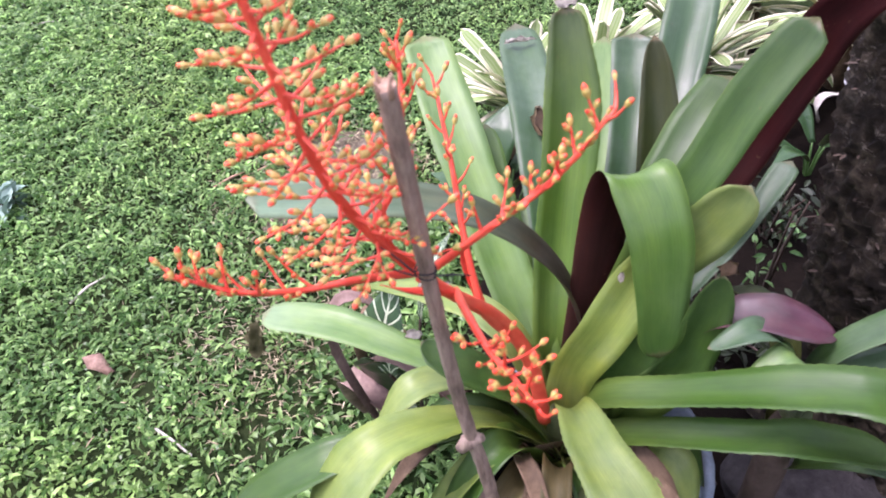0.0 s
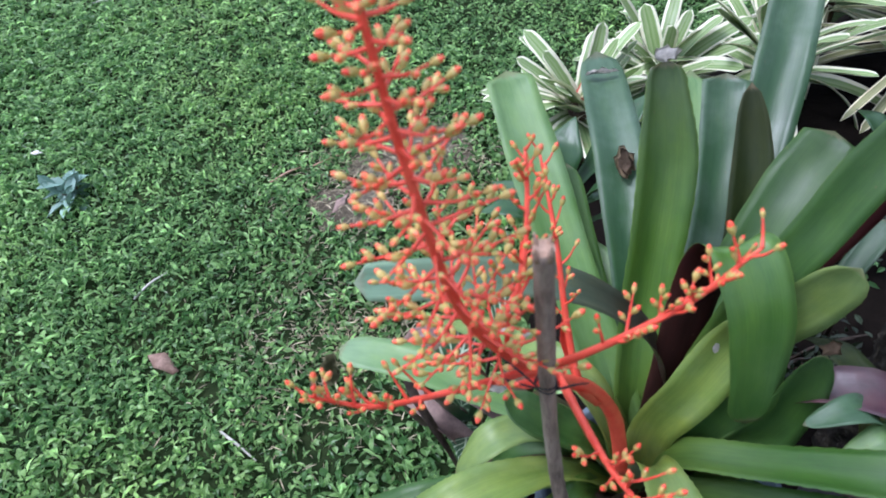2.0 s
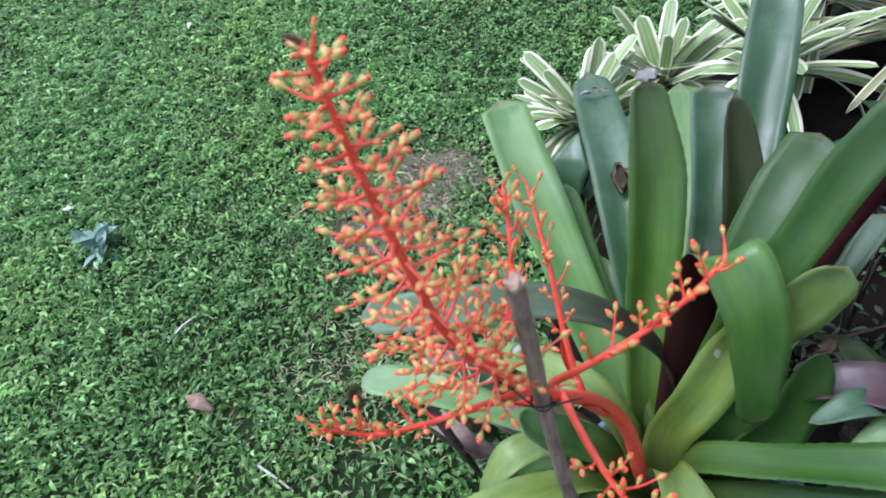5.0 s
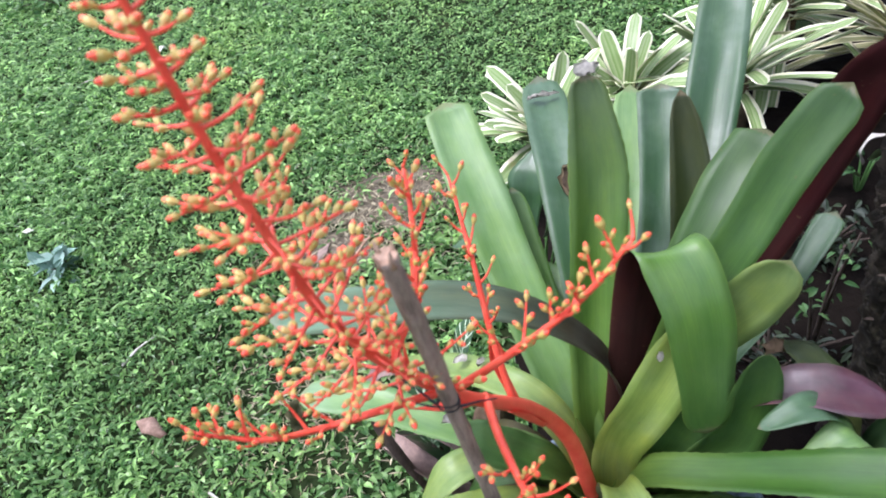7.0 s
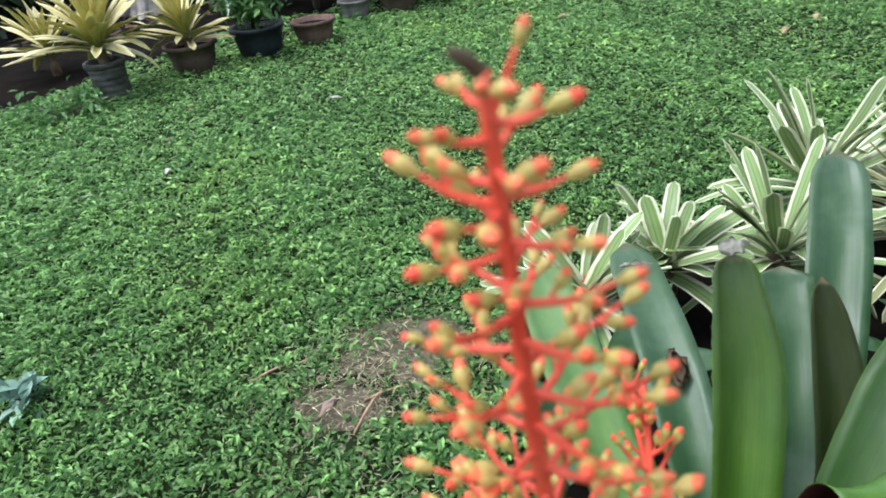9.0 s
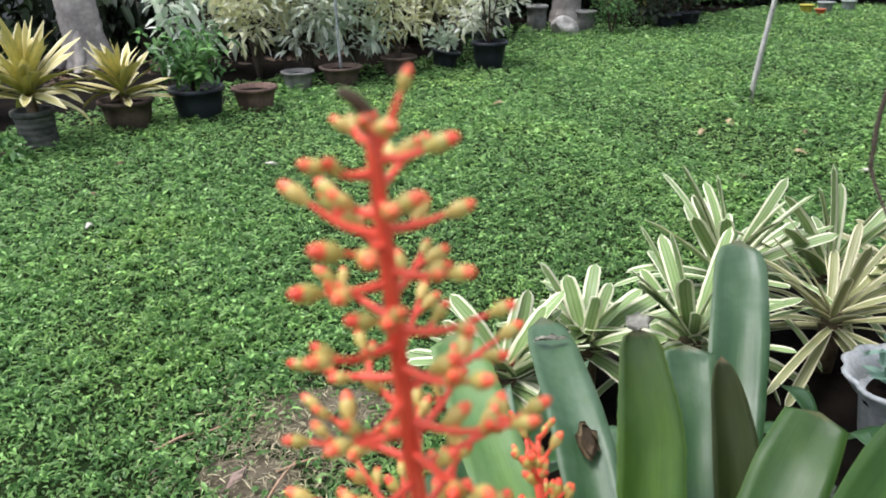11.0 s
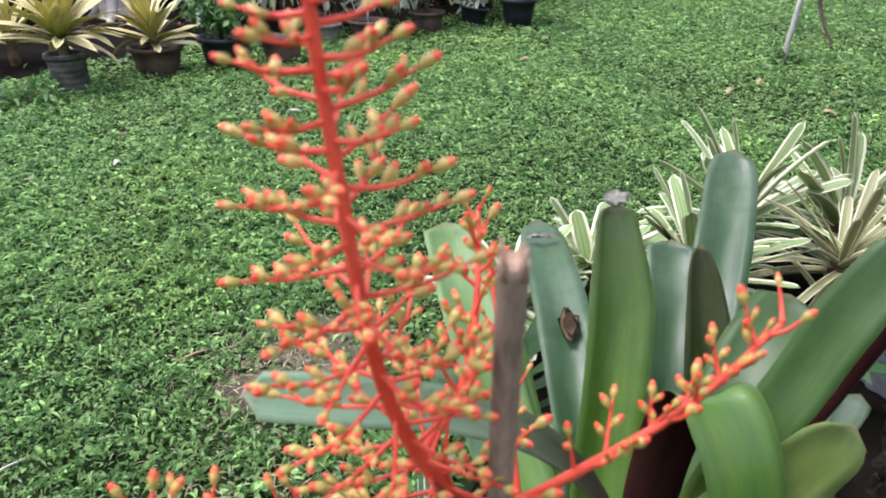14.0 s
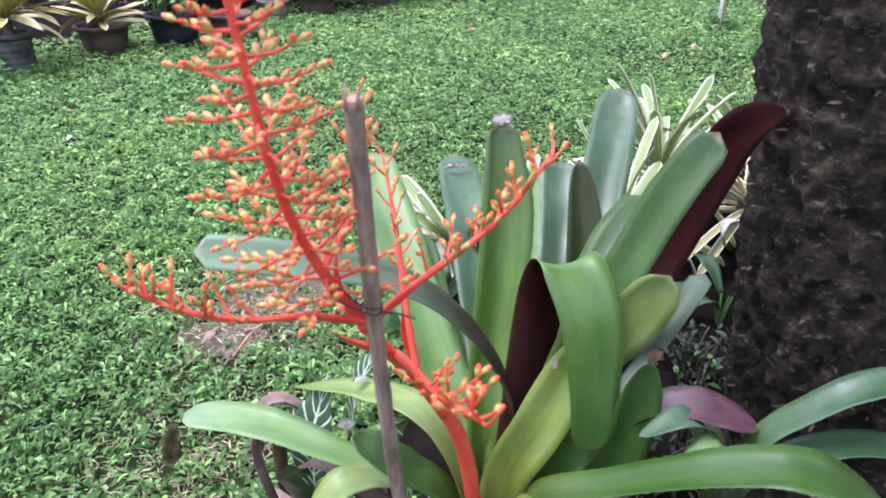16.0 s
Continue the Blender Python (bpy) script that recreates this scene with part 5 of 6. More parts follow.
bush_of("zebra_plant", (-0.15, 0.70, 0.0), "dark green leaves with bold white veins", [
    ((-0.152, 0.575, 0.335), (-0.150, 0.588, 0.410), (-0.124, 0.618, 0.488), 0.082),
    ((-0.165, 0.62, 0.22), (-0.172, 0.60, 0.31), (-0.178, 0.57, 0.385), 0.085),
    ((-0.11, 0.66, 0.35), (-0.09, 0.66, 0.44), (-0.05, 0.68, 0.50), 0.05),
    ((-0.17, 0.64, 0.18), (-0.155, 0.58, 0.24), (-0.16, 0.53, 0.26), 0.055)], M_VEIN)
bush_of("leafy_shrub", (0.03, 1.12, 0.0), "broad glossy dark green leaves behind the bromeliad", [
    ((0.02, 1.12, 0.22), (0.03, 1.16, 0.32), (0.06, 1.22, 0.36), 0.085),
    ((0.0, 1.10, 0.18), (-0.07, 1.08, 0.25), (-0.14, 1.07, 0.25), 0.075),
    ((0.05, 1.10, 0.22), (0.10, 1.06, 0.32), (0.14, 1.03, 0.35), 0.08),
    ((0.06, 1.14, 0.25), (0.14, 1.17, 0.36), (0.20, 1.20, 0.42), 0.085),
    ((0.0, 1.13, 0.15), (-0.06, 1.18, 0.20), (-0.12, 1.22, 0.20), 0.07),
    ((0.02, 1.08, 0.16), (0.0, 1.0, 0.22), (-0.02, 0.94, 0.22), 0.075),
    ((0.08, 1.08, 0.2), (0.16, 1.02, 0.3), (0.22, 0.98, 0.30), 0.07),
    ((0.08, 1.14, 0.2), (0.22, 1.12, 0.3), (0.30, 1.10, 0.31), 0.07)], M_BROAD)
bush_of("leafy_shrub", (0.45, 1.18, 0.0), "low dark green leaves in the shade of the bed", [
    ((0.45, 1.18, 0.12), (0.42, 1.12, 0.2), (0.40, 1.05, 0.2), 0.06),
    ((0.46, 1.2, 0.14), (0.52, 1.18, 0.2), (0.58, 1.15, 0.2), 0.06),
    ((0.45, 1.2, 0.14), (0.44, 1.28, 0.2), (0.42, 1.34, 0.19), 0.06),
    ((0.44, 1.16, 0.12), (0.36, 1.16, 0.16), (0.30, 1.15, 0.15), 0.055)], M_BROAD)

for k, (pts, w, mt) in enumerate([
    ([(-0.10, 0.55, 0.20), (-0.19, 0.60, 0.25), (-0.245, 0.66, 0.22), (-0.26, 0.70, 0.12), (-0.25, 0.72, 0.02)], [0.025, 0.034, 0.034, 0.028, 0.015], M_DEADPINK),
    ([(-0.08, 0.58, 0.28), (-0.15, 0.63, 0.36), (-0.20, 0.68, 0.35), (-0.22, 0.70, 0.28), (-0.23, 0.72, 0.03)], [0.022, 0.028, 0.03, 0.024, 0.012], M_DEAD),
    ([(-0.12, 0.62, 0.30), (-0.165, 0.625, 0.425), (-0.205, 0.62, 0.445), (-0.226, 0.61, 0.39), (-0.218, 0.60, 0.32), (-0.19, 0.59, 0.20), (-0.17, 0.60, 0.02)], [0.015, 0.02, 0.024, 0.034, 0.038, 0.032, 0.02], M_DEADPINK),
    ([(-0.06, 0.56, 0.22), (-0.08, 0.62, 0.30), (-0.06, 0.68, 0.27), (-0.07, 0.72, 0.03)], [0.03, 0.04, 0.035, 0.02], M_DEAD),
]):
    dl = strap(pts, w, n=20, cup=0.4, tip=0.2, wave=0.08, seed=60 + k)
    solid("dead_leaf", dl, (mt, mt), "curled brown dead leaf leaning against the pot", "leaf", "dead leaves by the pot")

bush_of("leafy_shrub", (0.76, 1.30, 0.0), "dark small shrub in the shade of the bed", [
    ((0.74, 1.28, 0.10), (0.68, 1.24, 0.16), (0.62, 1.20, 0.16), 0.05),
    ((0.78, 1.30, 0.12), (0.84, 1.26, 0.17), (0.88, 1.21, 0.16), 0.05),
    ((0.76, 1.32, 0.12), (0.74, 1.38, 0.18), (0.72, 1.44, 0.17), 0.05),
    ((0.76, 1.28, 0.14), (0.76, 1.22, 0.21), (0.76, 1.15, 0.21), 0.05),
    ((0.74, 1.30, 0.1), (0.66, 1.32, 0.14), (0.60, 1.33, 0.13), 0.05)], M_BROAD)

# weeds by the trunk


def clump(name, at, label, number, spread, height, size, mat, category="plant", seed=1, group=""):
    """A low clump: thin stems and many small leaves."""
    r = np.random.default_rng(seed)
    t = thing(name, at, label, category, group)
    sb = bmesh.new()
    tips = []
    for k in range(max(4, number // 14)):
        a, q = r.uniform(0, 6.28), r.uniform(0.2, 1)
        e = Vector((spread * q * math.cos(a), spread * q * math.sin(a), height * r.uniform(0.5, 1)))
        tube(sb, [(0, 0, -0.01), e * 0.5 + Vector((0, 0, height * 0.15)), e], [0.004, 0.003, 0.0015], 5, 5)
        tips.append(e)
    part("stem", sb, M_BARKDARK, t, world_coords=False)["kind"] = "stuff"
    tips = np.array([tuple(v) for v in tips])
    pick = tips[r.integers(0, len(tips), number)] * r.uniform(0.35, 1.0, (number, 1)) + r.normal(0, spread * 0.16, (number, 3))
    pick[:, 2] = np.clip(pick[:, 2], 0.01, None)
    d = r.normal(size=(number, 3)) + np.array([0, 0, 0.3])
    L = size * r.uniform(0.6, 1.3, number)
    me = scatter_leaves("foliage", pick, d, L, L * 0.42, 0.2, 0.25, r)
    me.materials.append(mat)
    part("foliage", me, mat, t, world_coords=False)["kind"] = "stuff"
    return t


clump("weed", (0.60, 1.10, 0.02), "small green weeds at the foot of the trunk", 160, 0.12, 0.16, 0.026, M_SHRUB_SHADED, seed=3)
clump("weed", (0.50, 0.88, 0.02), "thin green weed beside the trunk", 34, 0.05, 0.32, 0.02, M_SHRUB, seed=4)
clump("weed", (0.42, 0.85, 0.02), "low weeds in the shade of the bed", 240, 0.16, 0.12, 0.026, M_SHRUB_SHADED, seed=5)
clump("weed", (-1.31, 1.465, 0.0), "blue-green weed rosette in the lawn", 30, 0.075, 0.07, 0.075, M_WEED, seed=6)
clump("weed", (-2.46, 3.92, 0.0), "low green weeds at the lawn's edge", 220, 0.26, 0.14, 0.06, M_SHRUB, seed=7)
clump("weed", (-3.05, 3.45, 0.0), "low dark weeds at the lawn's edge", 160, 0.3, 0.2, 0.07, M_SHRUB, seed=8)

# torn white scrap on the trunk
bm = strap([(0.428, 0.742, 0.585), (0.420, 0.742, 0.605), (0.426, 0.74, 0.622), (0.452, 0.735, 0.624)], [0.008, 0.010, 0.012, 0.010], out=(1, 0), n=12, wave=0.2, tip=0.1)
solid("dry_husk", bm, (M_PALEDEAD, M_PALEDEAD), "curl of pale dry husk on the trunk", "husk")

# scalloped pot beside the cream-edged plants
shell = thing("plant_pot", (0.99, 1.37, 0.0), "whitewashed cement pot with a scalloped rim", "pot")
part("pot_wall", lathe([(0.07, 0.02), (0.08, 0.05), (0.10, 0.16), (0.135, 0.205), (0.145, 0.218), (0.135, 0.222), (0.105, 0.18), (0.10, 0.165)], 48, ripple=0.07, lobes=12), M_WHITEPOT, shell, world_coords=False)
part("potting_soil", lathe([(0.105, 0.16), (0.06, 0.175), (0.005, 0.18)], 20, jitter=0.05), M_BED_SHADED, shell, world_coords=False)
clump("leafy_shrub", (0.99, 1.37, 0.17), "blue-green leaves growing in the scalloped pot", 60, 0.12, 0.16, 0.07, M_WEED, seed=9)

# dead twig that hangs from the trunk
tb = bmesh.new()
tube(tb, [(0.37, 0.60, 1.150), (0.27, 0.575, 1.112), (0.206, 0.566, 1.088), (0.186, 0.565, 1.070), (0.176, 0.565, 1.028), (0.175, 0.562, 0.995), (0.176, 0.558, 0.982), (0.179, 0.540, 0.962)], [0.0022, 0.0018, 0.0017, 0.0016, 0.0015, 0.0014, 0.0012, 0.0007], 8, 60, 0.2, 6)
solid("bare_twig", tb, M_BARKDARK, "thin bent dead twig hanging from the palm trunk", "twig")

# leaning pole on the lawn
pb = bmesh.new()
tube(pb, [(2.345, 5.03, -0.05), (2.36, 5.03, 0.25), (2.405, 5.03, 0.76), (2.50, 5.03, 1.8)], [0.021, 0.019, 0.017, 0.014], 10, 24, 0.10, 5)
solid("leaning_pole", pb, M_POLE, "thin pale pole leaning in the lawn", "pole")
clump("grass_tuft", (2.35, 5.03, 0.0), "longer grass round the pole's foot", 120, 0.14, 0.10, 0.06, M_GRASS, "grass", seed=12)


# ---- dry leaves and twigs on the lawn ----
def dry_leaf(at, size, turn, label, mat, seed):
    r = random.Random(seed)
    c, s = math.cos(radians(turn)), math.sin(radians(turn))
    x, y, z = at
    pts = [(x - c * size / 2, y - s * size / 2, z + 0.004), (x, y, z + size * 0.22), (x + c * size / 2, y + s * size / 2, z + size * r.uniform(0.0, 0.25))]
    bm = strap(pts, [size * 0.14, size * 0.40, size * 0.3], n=12, m=6, cup=-0.35, tip=0.45, point=True, wave=0.12, thick=0.0006, seed=seed)
    solid("dry_leaf", bm, (mat, mat), label, "leaf", "dry leaves on the lawn")


dry_leaf((-0.849, 0.885, 0.016), 0.10, 150, "curled reddish-brown dry leaf on the lawn", M_DRYLEAF, 1)
dry_leaf((-0.53, 1.38, 0.008), 0.07, 60, "grey-brown dry leaf on a worn patch", M_DEADPINK, 2)
for k, (x, y, s, m) in enumerate([(0.512, 5.089, 0.10, M_TANLEAF), (1.642, 4.166, 0.11, M_TANLEAF), (1.906, 4.369, 0.12, M_TANLEAF), (2.009, 3.713, 0.09, M_TANLEAF), (2.165, 3.364, 0.08, M_PALEDEAD), (-0.884, 3.742, 0.085, M_PALEDEAD), (-1.714, 3.837, 0.07, M_DEAD), (-1.503, 2.92, 0.08, M_PALEDEAD), (-1.655, 3.337, 0.06, M_DEAD), (-1.545, 1.683, 0.05, M_PALEDEAD), (1.5, 3.3, 0.10, M_DEAD), (2.25, 4.1, 0.10, M_DEAD)]):
    dry_leaf((x, y, 0.02), s, 37 * k + 20, "pale dry leaf fallen on the lawn", m, 10 + k)
for k, (x, y, l, a) in enumerate([(-0.965, 1.12, 0.10, 55), (-1.788, 2.745, 0.10, 5), (-0.625, 0.69, 0.11, -35), (-0.57, 1.58, 0.16, 25), (-0.43, 1.36, 0.15, 70), (-0.38, 1.42, 0.14, 20), (-0.701, 1.52, 0.12, 35)]):
    tb = bmesh.new()
    c, s = math.cos(radians(a)) * l / 2, math.sin(radians(a)) * l / 2
    tube(tb, [(x - c, y - s, 0.014), (x, y, 0.022), (x + c, y + s, 0.016)], [0.0028, 0.0032, 0.0015], 6, 6, 0.15, k)
    solid("dry_twig", tb, M_PALEDEAD if k < 3 else M_CUTWOOD, "pale dry twig lying on the lawn", "twig", "twigs on the lawn")


# ---- the far row of pots ----
def pot(at, r_top, r_low, h, mat, label, seed=0, rim=0.014, ribs=0, soil_mat=None, tilt=0, jitter=0.01):
    t = thing("plant_pot", at, label, "pot", "pots along the lawn's edge")
    if tilt:
        t.rotation_euler = (0, radians(tilt), 0)
    prof = [(r_low * 0.9, 0.0), (r_low, 0.008)]
    if ribs:
        for k in range(ribs):
            z = h * (0.08 + 0.8 * k / ribs)
            r = r_low + (r_top - r_low) * z / h
            prof += [(r, z), (r * 1.05, z + h * 0.3 / ribs), (r * 1.05, z + h * 0.5 / ribs), (r, z + h * 0.75 / ribs)]
    prof += [(r_low + (r_top - r_low) * 0.5, h * 0.5)] if not ribs else []
    prof += [(r_top * 0.97, h * 0.86), (r_top + rim, h * 0.88), (r_top + rim, h), (r_top - 0.008, h), (r_top - 0.014, h * 0.8)]
    part("pot_wall", lathe(prof, 28, jitter=jitter, seed=seed), mat, t, world_coords=False)
    part("potting_soil", lathe([(r_top - 0.012, h * 0.8), (r_top * 0.5, h * 0.85), (0.005, h * 0.87)], 18, jitter=0.05, seed=seed), soil_mat or M_BED_SHADED, t, world_coords=False)
    return t


G_YEL = "yellow bromeliads in pots"
pot((-2.36, 4.29, 0), 0.108, 0.098, 0.235, M_OLDPOT, "ribbed grey pot at the lawn's edge", 1, ribs=5)
loose_rosette("bromeliad", (-2.36, 4.29, 0.22), (0.36, 0.50), 0.054, 58, "tall bromeliad with yellow-striped leaves in a ribbed pot", G_YEL, 31, (M_YELLOWPOT, M_YELLOW), 0.17, steep=(18, 80), arc=0.85, pointed=True)
pot((-2.0, 4.76, 0), 0.165, 0.128, 0.19, M_CLAY, "wide brown clay bowl of a yellow bromeliad", 2)
loose_rosette("bromeliad", (-2.0, 4.76, 0.13), (0.30, 0.40), 0.052, 40, "bromeliad with yellow-striped leaves in a clay bowl", G_YEL, 32, (M_YELLOWPOT, M_YELLOW), 0.16, steep=(18, 80), arc=0.85, pointed=True)
loose_rosette("bromeliad", (-3.08, 4.95, 0.10), (0.34, 0.46), 0.046, 40, "bromeliad with yellow-striped leaves", G_YEL, 33, (M_YELLOWPOT, M_YELLOW), 0.14, steep=(18, 80), arc=0.85, pointed=True)
pot((-1.59, 4.96, 0), 0.175, 0.14, 0.22, M_BLACKPOT, "black plastic pot of a bushy green shrub", 3)
clump("leafy_shrub", (-1.60, 4.96, 0.18), "bushy small-leaved green shrub in a black pot", 520, 0.28, 0.46, 0.075, M_SHRUB, "shrub", 41)
pot((-1.25, 5.19, 0), 0.15, 0.12, 0.17, M_CLAYRED, "red clay pot of bare earth", 4)
pot((-1.05, 5.93, 0), 0.125, 0.10, 0.15, M_GREYPOT, "small weathered cement pot", 5)
pot((-0.70, 6.0, 0), 0.165, 0.12, 0.17, M_CLAY, "round brown clay bowl beside the row", 6)
pb = bmesh.new()
tube(pb, [(-0.70, 6.0, 0.14), (-0.705, 6.0, 0.5), (-0.70, 6.0, 1.3)], [0.012, 0.011, 0.010], 8, 10)
solid("white_pole", pb, M_WHITEPOT, "thin white pole standing in a clay bowl", "pole")
pot((-0.22, 6.40, 0), 0.15, 0.12, 0.18, M_CLAY, "brown clay pot with a chipped rim", 7)
pot((0.19, 6.79, 0), 0.13, 0.10, 0.17, M_BLACKPOT, "tilted black plastic pot", 8, tilt=10)
pot((0.62, 6.72, 0), 0.16, 0.12, 0.25, M_BLACKPOT, "black plastic pot of a white-leaved shrub", 9)


def shrub(at, height, spread, number, size, mat, label, seed, trunk=0.02, stems=4, narrow=0.3, low=0.25):
    """Upright shrub: bare stems below, leaves in uneven tufts above."""
    r = np.random.default_rng(seed)
    t = thing("shrub", at, label, "shrub", "shrubs behind the pots")
    sb = bmesh.new()
    ends = []
    for k in range(stems):
        a = 6.28 * k / stems + r.uniform(-0.5, 0.5)
        e = Vector((spread * 0.6 * math.cos(a), spread * 0.6 * math.sin(a), height * r.uniform(0.72, 1.0)))
        tube(sb, [(0, 0, -0.02), e * 0.5 + Vector((0, 0, height * 0.05)), e], [trunk, trunk * 0.7, trunk * 0.3], 6, 6, 0.08, k)
        for q in range(5):
            base = e * r.uniform(low, 1.0)
            aa = r.uniform(0, 6.28)
            tip_ = base + Vector((spread * 0.55 * math.cos(aa), spread * 0.55 * math.sin(aa), height * r.uniform(-0.03, 0.14)))
            tube(sb, [base, (base + tip_) / 2 + Vector((0, 0, 0.02)), tip_], [trunk * 0.35, trunk * 0.25, trunk * 0.12], 4, 4)
            ends.append(tip_)
    part("stem", sb, M_BARKDARK, t, world_coords=False)["kind"] = "stuff"
    c = np.array([tuple(v) for v in ends])
    which = r.integers(0, len(c), number)
    spray = r.normal(0, 1, (number, 3))
    pos = c[which] + spray * np.array([spread * narrow * 0.75, spread * narrow * 0.75, height * 0.065])
    pos[:, 2] = np.clip(pos[:, 2], height * low * 0.8, None)
    d = spray * np.array([0.8, 0.8, 0.5]) + np.array([0, -0.15, 0.25]) + r.normal(0, 0.35, (number, 3))
    L = size * r.uniform(0.6, 1.25, number)
    me = scatter_leaves("foliage", pos, d, L, L * 0.34, 0.2, 0.25, r)
    me.materials.append(mat)
    part("foliage", me, mat, t, world_coords=False)["kind"] = "stuff"
    return t


shrub((-2.0, 6.6, 0), 1.15, 0.30, 260, 0.2, M_SILVER, "upright shrub with long silvery green leaves", 51, narrow=0.35)
shrub((-1.45, 6.35, 0), 1.35, 0.32, 1500, 0.105, M_CREAM, "dense shrub with cream-yellow leaves", 52)
shrub((-1.02, 6.5, 0), 1.25, 0.32, 1000, 0.13, M_WHITELEAF, "shrub with white-edged drooping leaves", 53)
shrub((-0.62, 6.55, 0), 1.2, 0.30, 900, 0.12, M_SILVER, "pale silvery shrub behind a clay bowl", 54)
shrub((-0.22, 6.42, 0.12), 1.0, 0.2, 460, 0.10, M_CREAM, "slender cream-leaved shrub in a clay pot", 55, 0.012, 2)
shrub((-0.30, 7.3, 0), 1.35, 0.40, 340, 0.15, M_OCHRE, "tall shrub with olive-yellow leaves", 56)
shrub((0.20, 7.4, 0), 1.35, 0.35, 1200, 0.12, M_CREAM, "shrub with cream-yellow leaves", 57)
shrub((0.62, 6.74, 0.2), 0.95, 0.27, 900, 0.10, M_WHITELEAF, "white-leaved shrub in a black pot", 58, 0.011, 3, low=0.2)
shrub((2.40, 8.95, 0), 0.65, 0.24, 900, 0.05, M_SHRUB, "small feathery green shrub", 59, 0.012, 5)
shrub((3.3, 9.7, 0), 0.8, 0.5, 700, 0.10, M_SHRUB_SHADED, "dark low shrub in the far border", 60)
shrub((3.0, 10.2, 0), 1.0, 0.4, 500, 0.09, M_OCHRE, "shrub with ochre leaves", 61)
shrub((4.2, 11.2, 0), 1.0, 0.6, 900, 0.10, M_SHRUB, "green shrub in the far border", 62)
clump("leafy_shrub", (0.22, 6.95, 0.1), "grey-green leaves spilling from a tilted pot", 160, 0.2, 0.3, 0.09, M_SILVER, "shrub", 63)

pot((2.15, 9.3, 0), 0.12, 0.10, 0.26, M_GREYPOT, "tall grey cement pot under a tree", 11)
pot((1.55, 9.5, 0), 0.13, 0.12, 0.32, M_GREYPOT, "square-shouldered grey pot under the trees", 12)
pot((3.3, 9.5, 0), 0.15, 0.12, 0.18, M_BLACKPOT, "dark pot in the far border", 13)
pot((3.65, 9.7, 0), 0.15, 0.12, 0.18, M_BLACKPOT, "dark pot in the far border", 14)
pot((6.0, 11.0, 0), 0.10, 0.08, 0.13, M_YPLASTIC, "yellow plastic pot in the far border", 15)
pot((6.05, 10.7, 0), 0.07, 0.06, 0.09, M_ORANGE, "small orange plastic pot", 16)
pot((6.32, 11.05, 0), 0.11, 0.09, 0.16, M_WHITEPOT, "white pot in the far border", 17)
pot((6.78, 11.2, 0), 0.10, 0.08, 0.16, M_WHITEPOT, "white pot in the far border", 18)
pot((3.33, 4.75, 0), 0.08, 0.07, 0.16, M_BLUEPLASTIC, "blue plastic pail on the lawn", 19)

bm = bmesh.new()
bmesh.ops.create_icosphere(bm, subdivisions=3, radius=0.17)
for v in bm.verts:
    v.co *= 1 + 0.35 * noise.noise(v.co * 6)
    v.co.z *= 0.75
    v.co += Vector((1.83, 9.06, 0.10))
solid("rock", bm, M_ROCK, "pale rock at the border's edge", "rock")


# ---- trees behind the pots ----
def tree(at, r, lean, mat, label, seed, roots=False, height=3.6, crown=0.0):
    t = thing("tree", at, label, "tree", "trunks behind the pots")
    bm = bmesh.new()
    top = (lean[0] * height, lean[1] * height, height)
    tube(bm, [(0, 0, -0.1), (lean[0] * 0.3, lean[1] * 0.3, 0.3), (lean[0] * 1.2, lean[1] * 1.2, 1.2), top], [r * 1.35, r, r * 0.93, r * 0.75], 18, 40, 0.05, seed)
    if roots:
        for k in range(5):
            a = k * 1.3 + 3.4
            tube(bm, [(0.5 * r * math.cos(a), 0.5 * r * math.sin(a), 0.42), (1.2 * r * math.cos(a), 1.2 * r * math.sin(a), 0.12), (2.0 * r * math.cos(a), 2.0 * r * math.sin(a), -0.04)], [r * 0.35, r * 0.28, r * 0.14], 7, 8, 0.12, k)
    part("trunk", bm, mat, t, world_coords=False)
    # limbs and leaves above the view, added to shade the far border
    if crown:
        q = np.random.default_rng(seed)
        for k in range(5):
            a = k * 1.26 + 0.4
            lb = bmesh.new()
            tip_ = Vector(top) + Vector((crown * 0.7 * math.cos(a), crown * 0.7 * math.sin(a), 0.5 + 0.2 * (k % 3)))
            tube(lb, [Vector(top) * 0.9, (Vector(top) + tip_) / 2 + Vector((0, 0, 0.15)), tip_], [r * 0.5, r * 0.35, r * 0.12], 7, 8, 0.08, k)
            part("limb", lb, mat, t, world_coords=False)
        c = q.normal(0, 1, (40, 3))
        c = c / np.linalg.norm(c, axis=1, keepdims=True) * np.array([crown, crown, crown * 0.45]) * q.uniform(0.4, 1.0, (40, 1))
        pos = c[q.integers(0, 40, 4200)] + q.normal(0, 0.22, (4200, 3)) + np.array([top[0], top[1], top[2] + 0.7])
        d = q.normal(0, 0.6, (4200, 3)) + np.array([0, 0, -0.4])
        ln = q.uniform(0.12, 0.24, 4200)
        part("crown", scatter_leaves("crown", pos, d, ln, ln * 0.45, 0.2, 0.3, q), M_SHRUB, t, world_coords=False)["kind"] = "stuff"


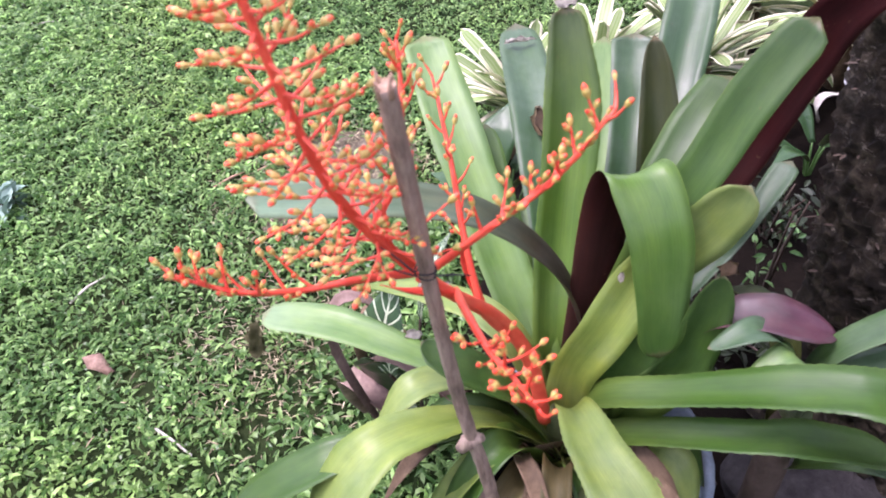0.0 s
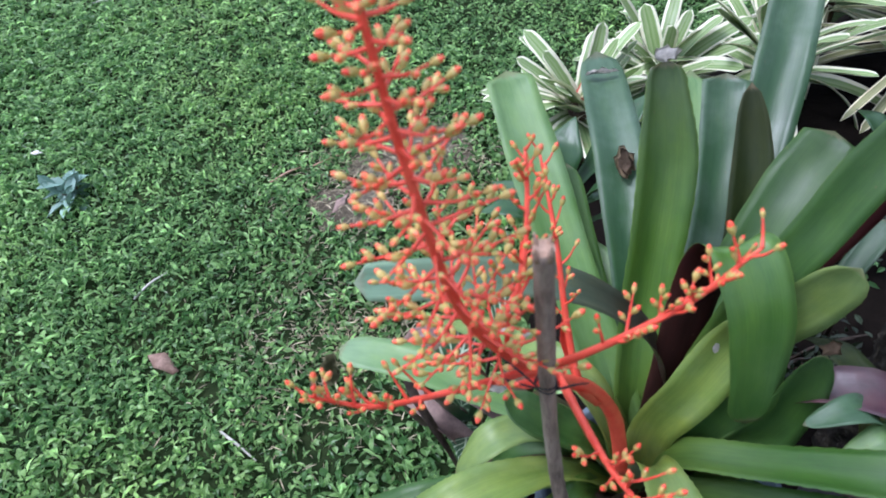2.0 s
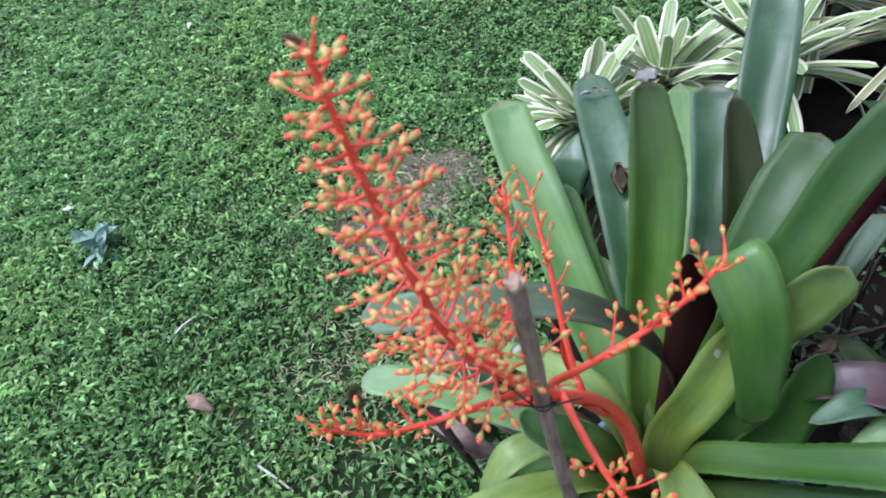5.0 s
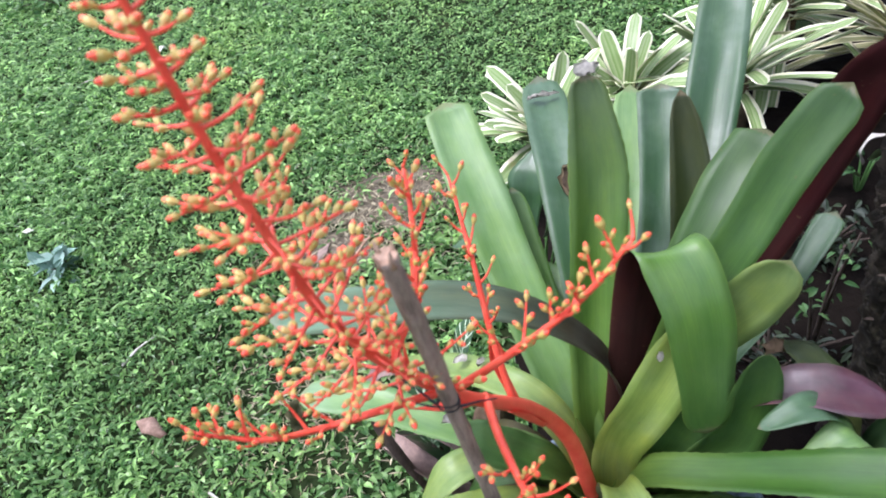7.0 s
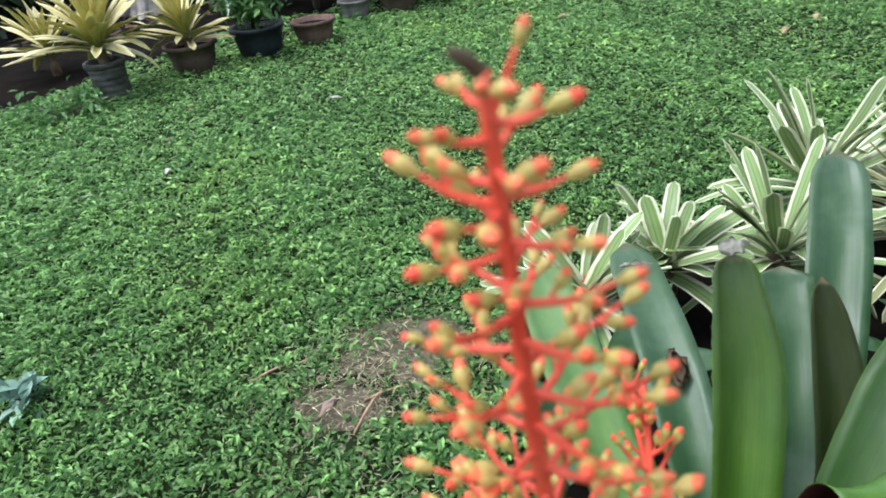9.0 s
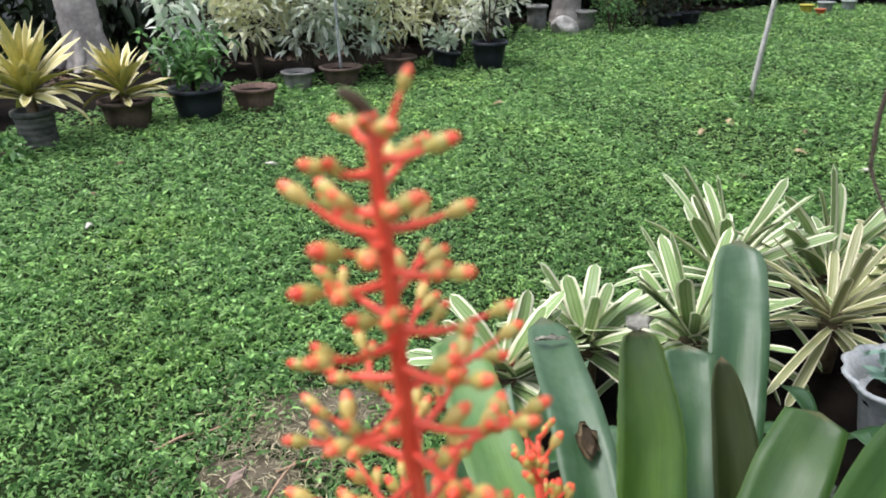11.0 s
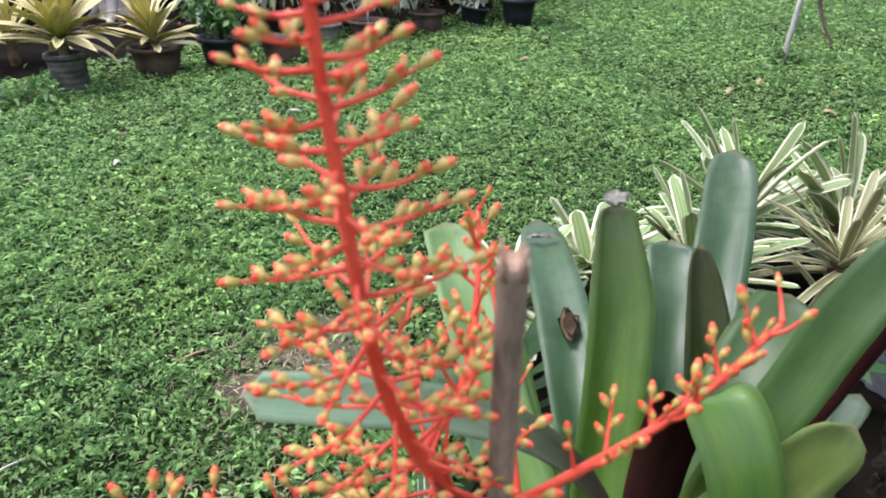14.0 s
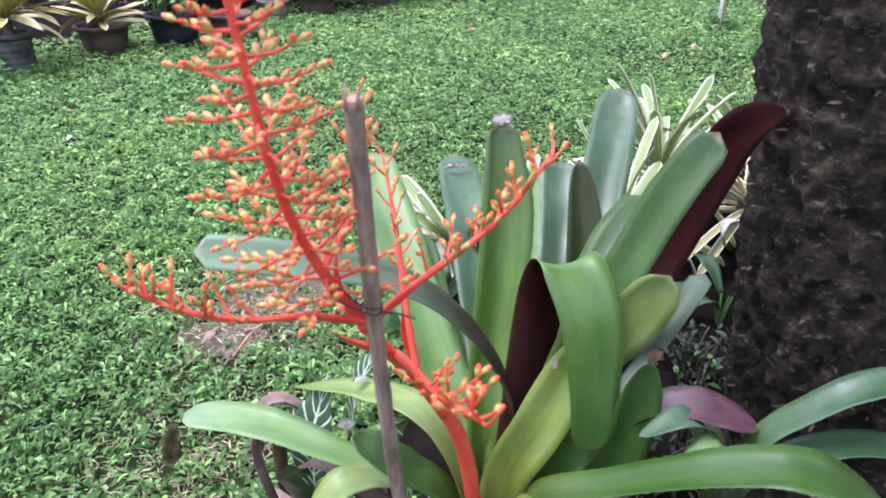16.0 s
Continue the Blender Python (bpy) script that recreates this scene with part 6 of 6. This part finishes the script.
tree((-3.22, 7.1, 0), 0.185, (-0.05, 0), M_BARK, "smooth grey tree trunk with spreading roots", 1, True)
tree((-2.95, 7.9, 0), 0.05, (-0.06, 0), M_BARKDARK, "thin crooked brown trunk", 2)
tree((0.13, 8.4, 0), 0.13, (0.0, 0), M_BARKDARK, "brown tree trunk behind shrubs", 3)
tree((0.36, 8.2, 0), 0.055, (0.05, 0), M_BARK, "thin grey trunk behind the shrubs", 4)
tree((2.1, 10.3, 0), 0.2, (0.02, 0), M_BARK, "grey tree in the far border, with an unseen crown added for shade", 5, crown=1.5)
tree((-1.75, 7.9, 0), 0.05, (0.1, 0), M_BARKDARK, "thin leaning brown trunk behind the shrubs", 6)


# ---- dark hedge that closes the garden ----
def hedge():
    r = np.random.default_rng(77)
    pos = []
    for (x0, y0), (x1, y1), h, k in (((-8, 5.5), (-3.6, 7.6), 1.35, 5200), ((-3.6, 7.8), (0.8, 8.9), 1.35, 6500), ((0.8, 10.6), (4.0, 11.6), 1.35, 4200), ((4.0, 12.4), (12, 13.6), 1.35, 6500), ((-8, 5.5), (-7, -3), 1.35, 2500)):
        u = r.uniform(0, 1, k)
        z = h * r.uniform(0, 1, k) ** 0.9
        x = x0 + (x1 - x0) * u + r.normal(0, 0.22, k)
        y = y0 + (y1 - y0) * u + r.normal(0, 0.22, k) + 0.25 * np.sin(3 * u * (x1 - x0)) + 0.2 * np.sin(6 * z)
        pos.append(np.stack([x, y, z], 1))
    pos = np.concatenate(pos)
    gap = (pos[:, 0] > -3.9) & (pos[:, 0] < -2.2) & (pos[:, 2] > 0.75) & (r.uniform(0, 1, len(pos)) < 0.8)
    pos = pos[~gap]
    k = len(pos)
    d = r.normal(0, 0.8, (k, 3)) + np.array([0, -0.6, 0.0])
    L = r.uniform(0.10, 0.24, k)
    me = scatter_leaves("hedge", pos, d, L, L * 0.5, 0.2, 0.3, r)
    me.materials.append(M_SHRUB_SHADED)
    tagged(new("hedge", me), "dense green hedge, deep shade put into its near-black colour", "hedge", kind="stuff")
    # leaf litter under it
    k = 4200
    u = r.uniform(0, 1, k)
    x = -4.6 + 9.4 * u + r.normal(0, 0.2, k)
    y = 5.2 + 0.55 * (x + 4.6) + r.uniform(0.2, 2.2, k) + np.where(x > 0.5, 1.6, 0)
    az = r.uniform(0, 6.28, k)
    d = np.stack([np.cos(az), np.sin(az), r.uniform(-0.1, 0.35, k)], 1)
    L = r.uniform(0.05, 0.13, k)
    me = scatter_leaves("leaf_litter", np.stack([x, y, r.uniform(0.0, 0.04, k)], 1), d, L, L * 0.4, 0.15, 0.05, r)
    me.materials.append(M_LITTER)
    tagged(new("leaf_litter", me), "brown leaf litter under the shrubs", "leaves", kind="stuff")


hedge()


def wall_block(name, x0, y0, x1, y1, h, thick, mat, label):
    bm = bmesh.new()
    a, b = Vector((x0, y0, 0)), Vector((x1, y1, 0))
    nn = (b - a).normalized().cross(Vector((0, 0, 1))) * thick
    lo = [bm.verts.new(p + Vector((0, 0, -0.1))) for p in (a, b, b + nn, a + nn)]
    hi = [bm.verts.new(p + Vector((0, 0, h))) for p in (a, b, b + nn, a + nn)]
    bm.faces.new(lo), bm.faces.new(hi)
    for k in range(4):
        bm.faces.new((lo[k], lo[(k + 1) % 4], hi[(k + 1) % 4], hi[k]))
    bmesh.ops.recalc_face_normals(bm, faces=bm.faces[:])
    bmesh.ops.bevel(bm, geom=bm.edges[:], offset=0.02, segments=2, affect="EDGES")
    solid(name, bm, mat, label, "wall", kind="structure")


# wall colour near black: the gloom under the far trees is painted into it
M_DARKWALL = rough_mat("shaded_wall", (0.015, 0.018, 0.012), (0.05, 0.05, 0.04), 2.0, 0.95, 0.5, 0.02)
wall_block("wall_north", -9, 6.6, 1.0, 10.4, 1.4, -0.2, M_DARKWALL, "plain wall behind the hedge, shade put into its dark colour")
wall_block("wall_east", 1.0, 12.0, 13, 15.2, 1.4, -0.2, M_DARKWALL, "plain wall behind the far border, shade put into its dark colour")

# two added walls out of view; their height sets the sky light nearby
M_UNSEENWALL = rough_mat("unseen_wall", (0.26, 0.25, 0.22), (0.38, 0.36, 0.32), 1.5, 0.9, 0.3, 0.006)
wall_block("wall_south", -6.0, -2.4, 2.4, -2.4, 1.9, 0.2, M_UNSEENWALL, "unseen plain wall added behind the camera to limit sky light")
wall_block("wall_side", 2.4, -2.4, 2.4, 1.5, 1.9, 0.2, M_UNSEENWALL, "unseen plain wall added beside the planting bed to limit sky light")
# out of view, added to keep sky light off the right of the lawn
wall_block("wall_shading", 2.4, 1.5, 9.2, 11.4, 3.0, 0.2, M_DARKWALL, "unseen dark wall added to shade the right of the lawn")
wall_block("wall_white", -4.6, 8.05, -2.3, 8.75, 1.9, -0.12, M_WALL, "whitewashed wall glimpsed between the far trunks")
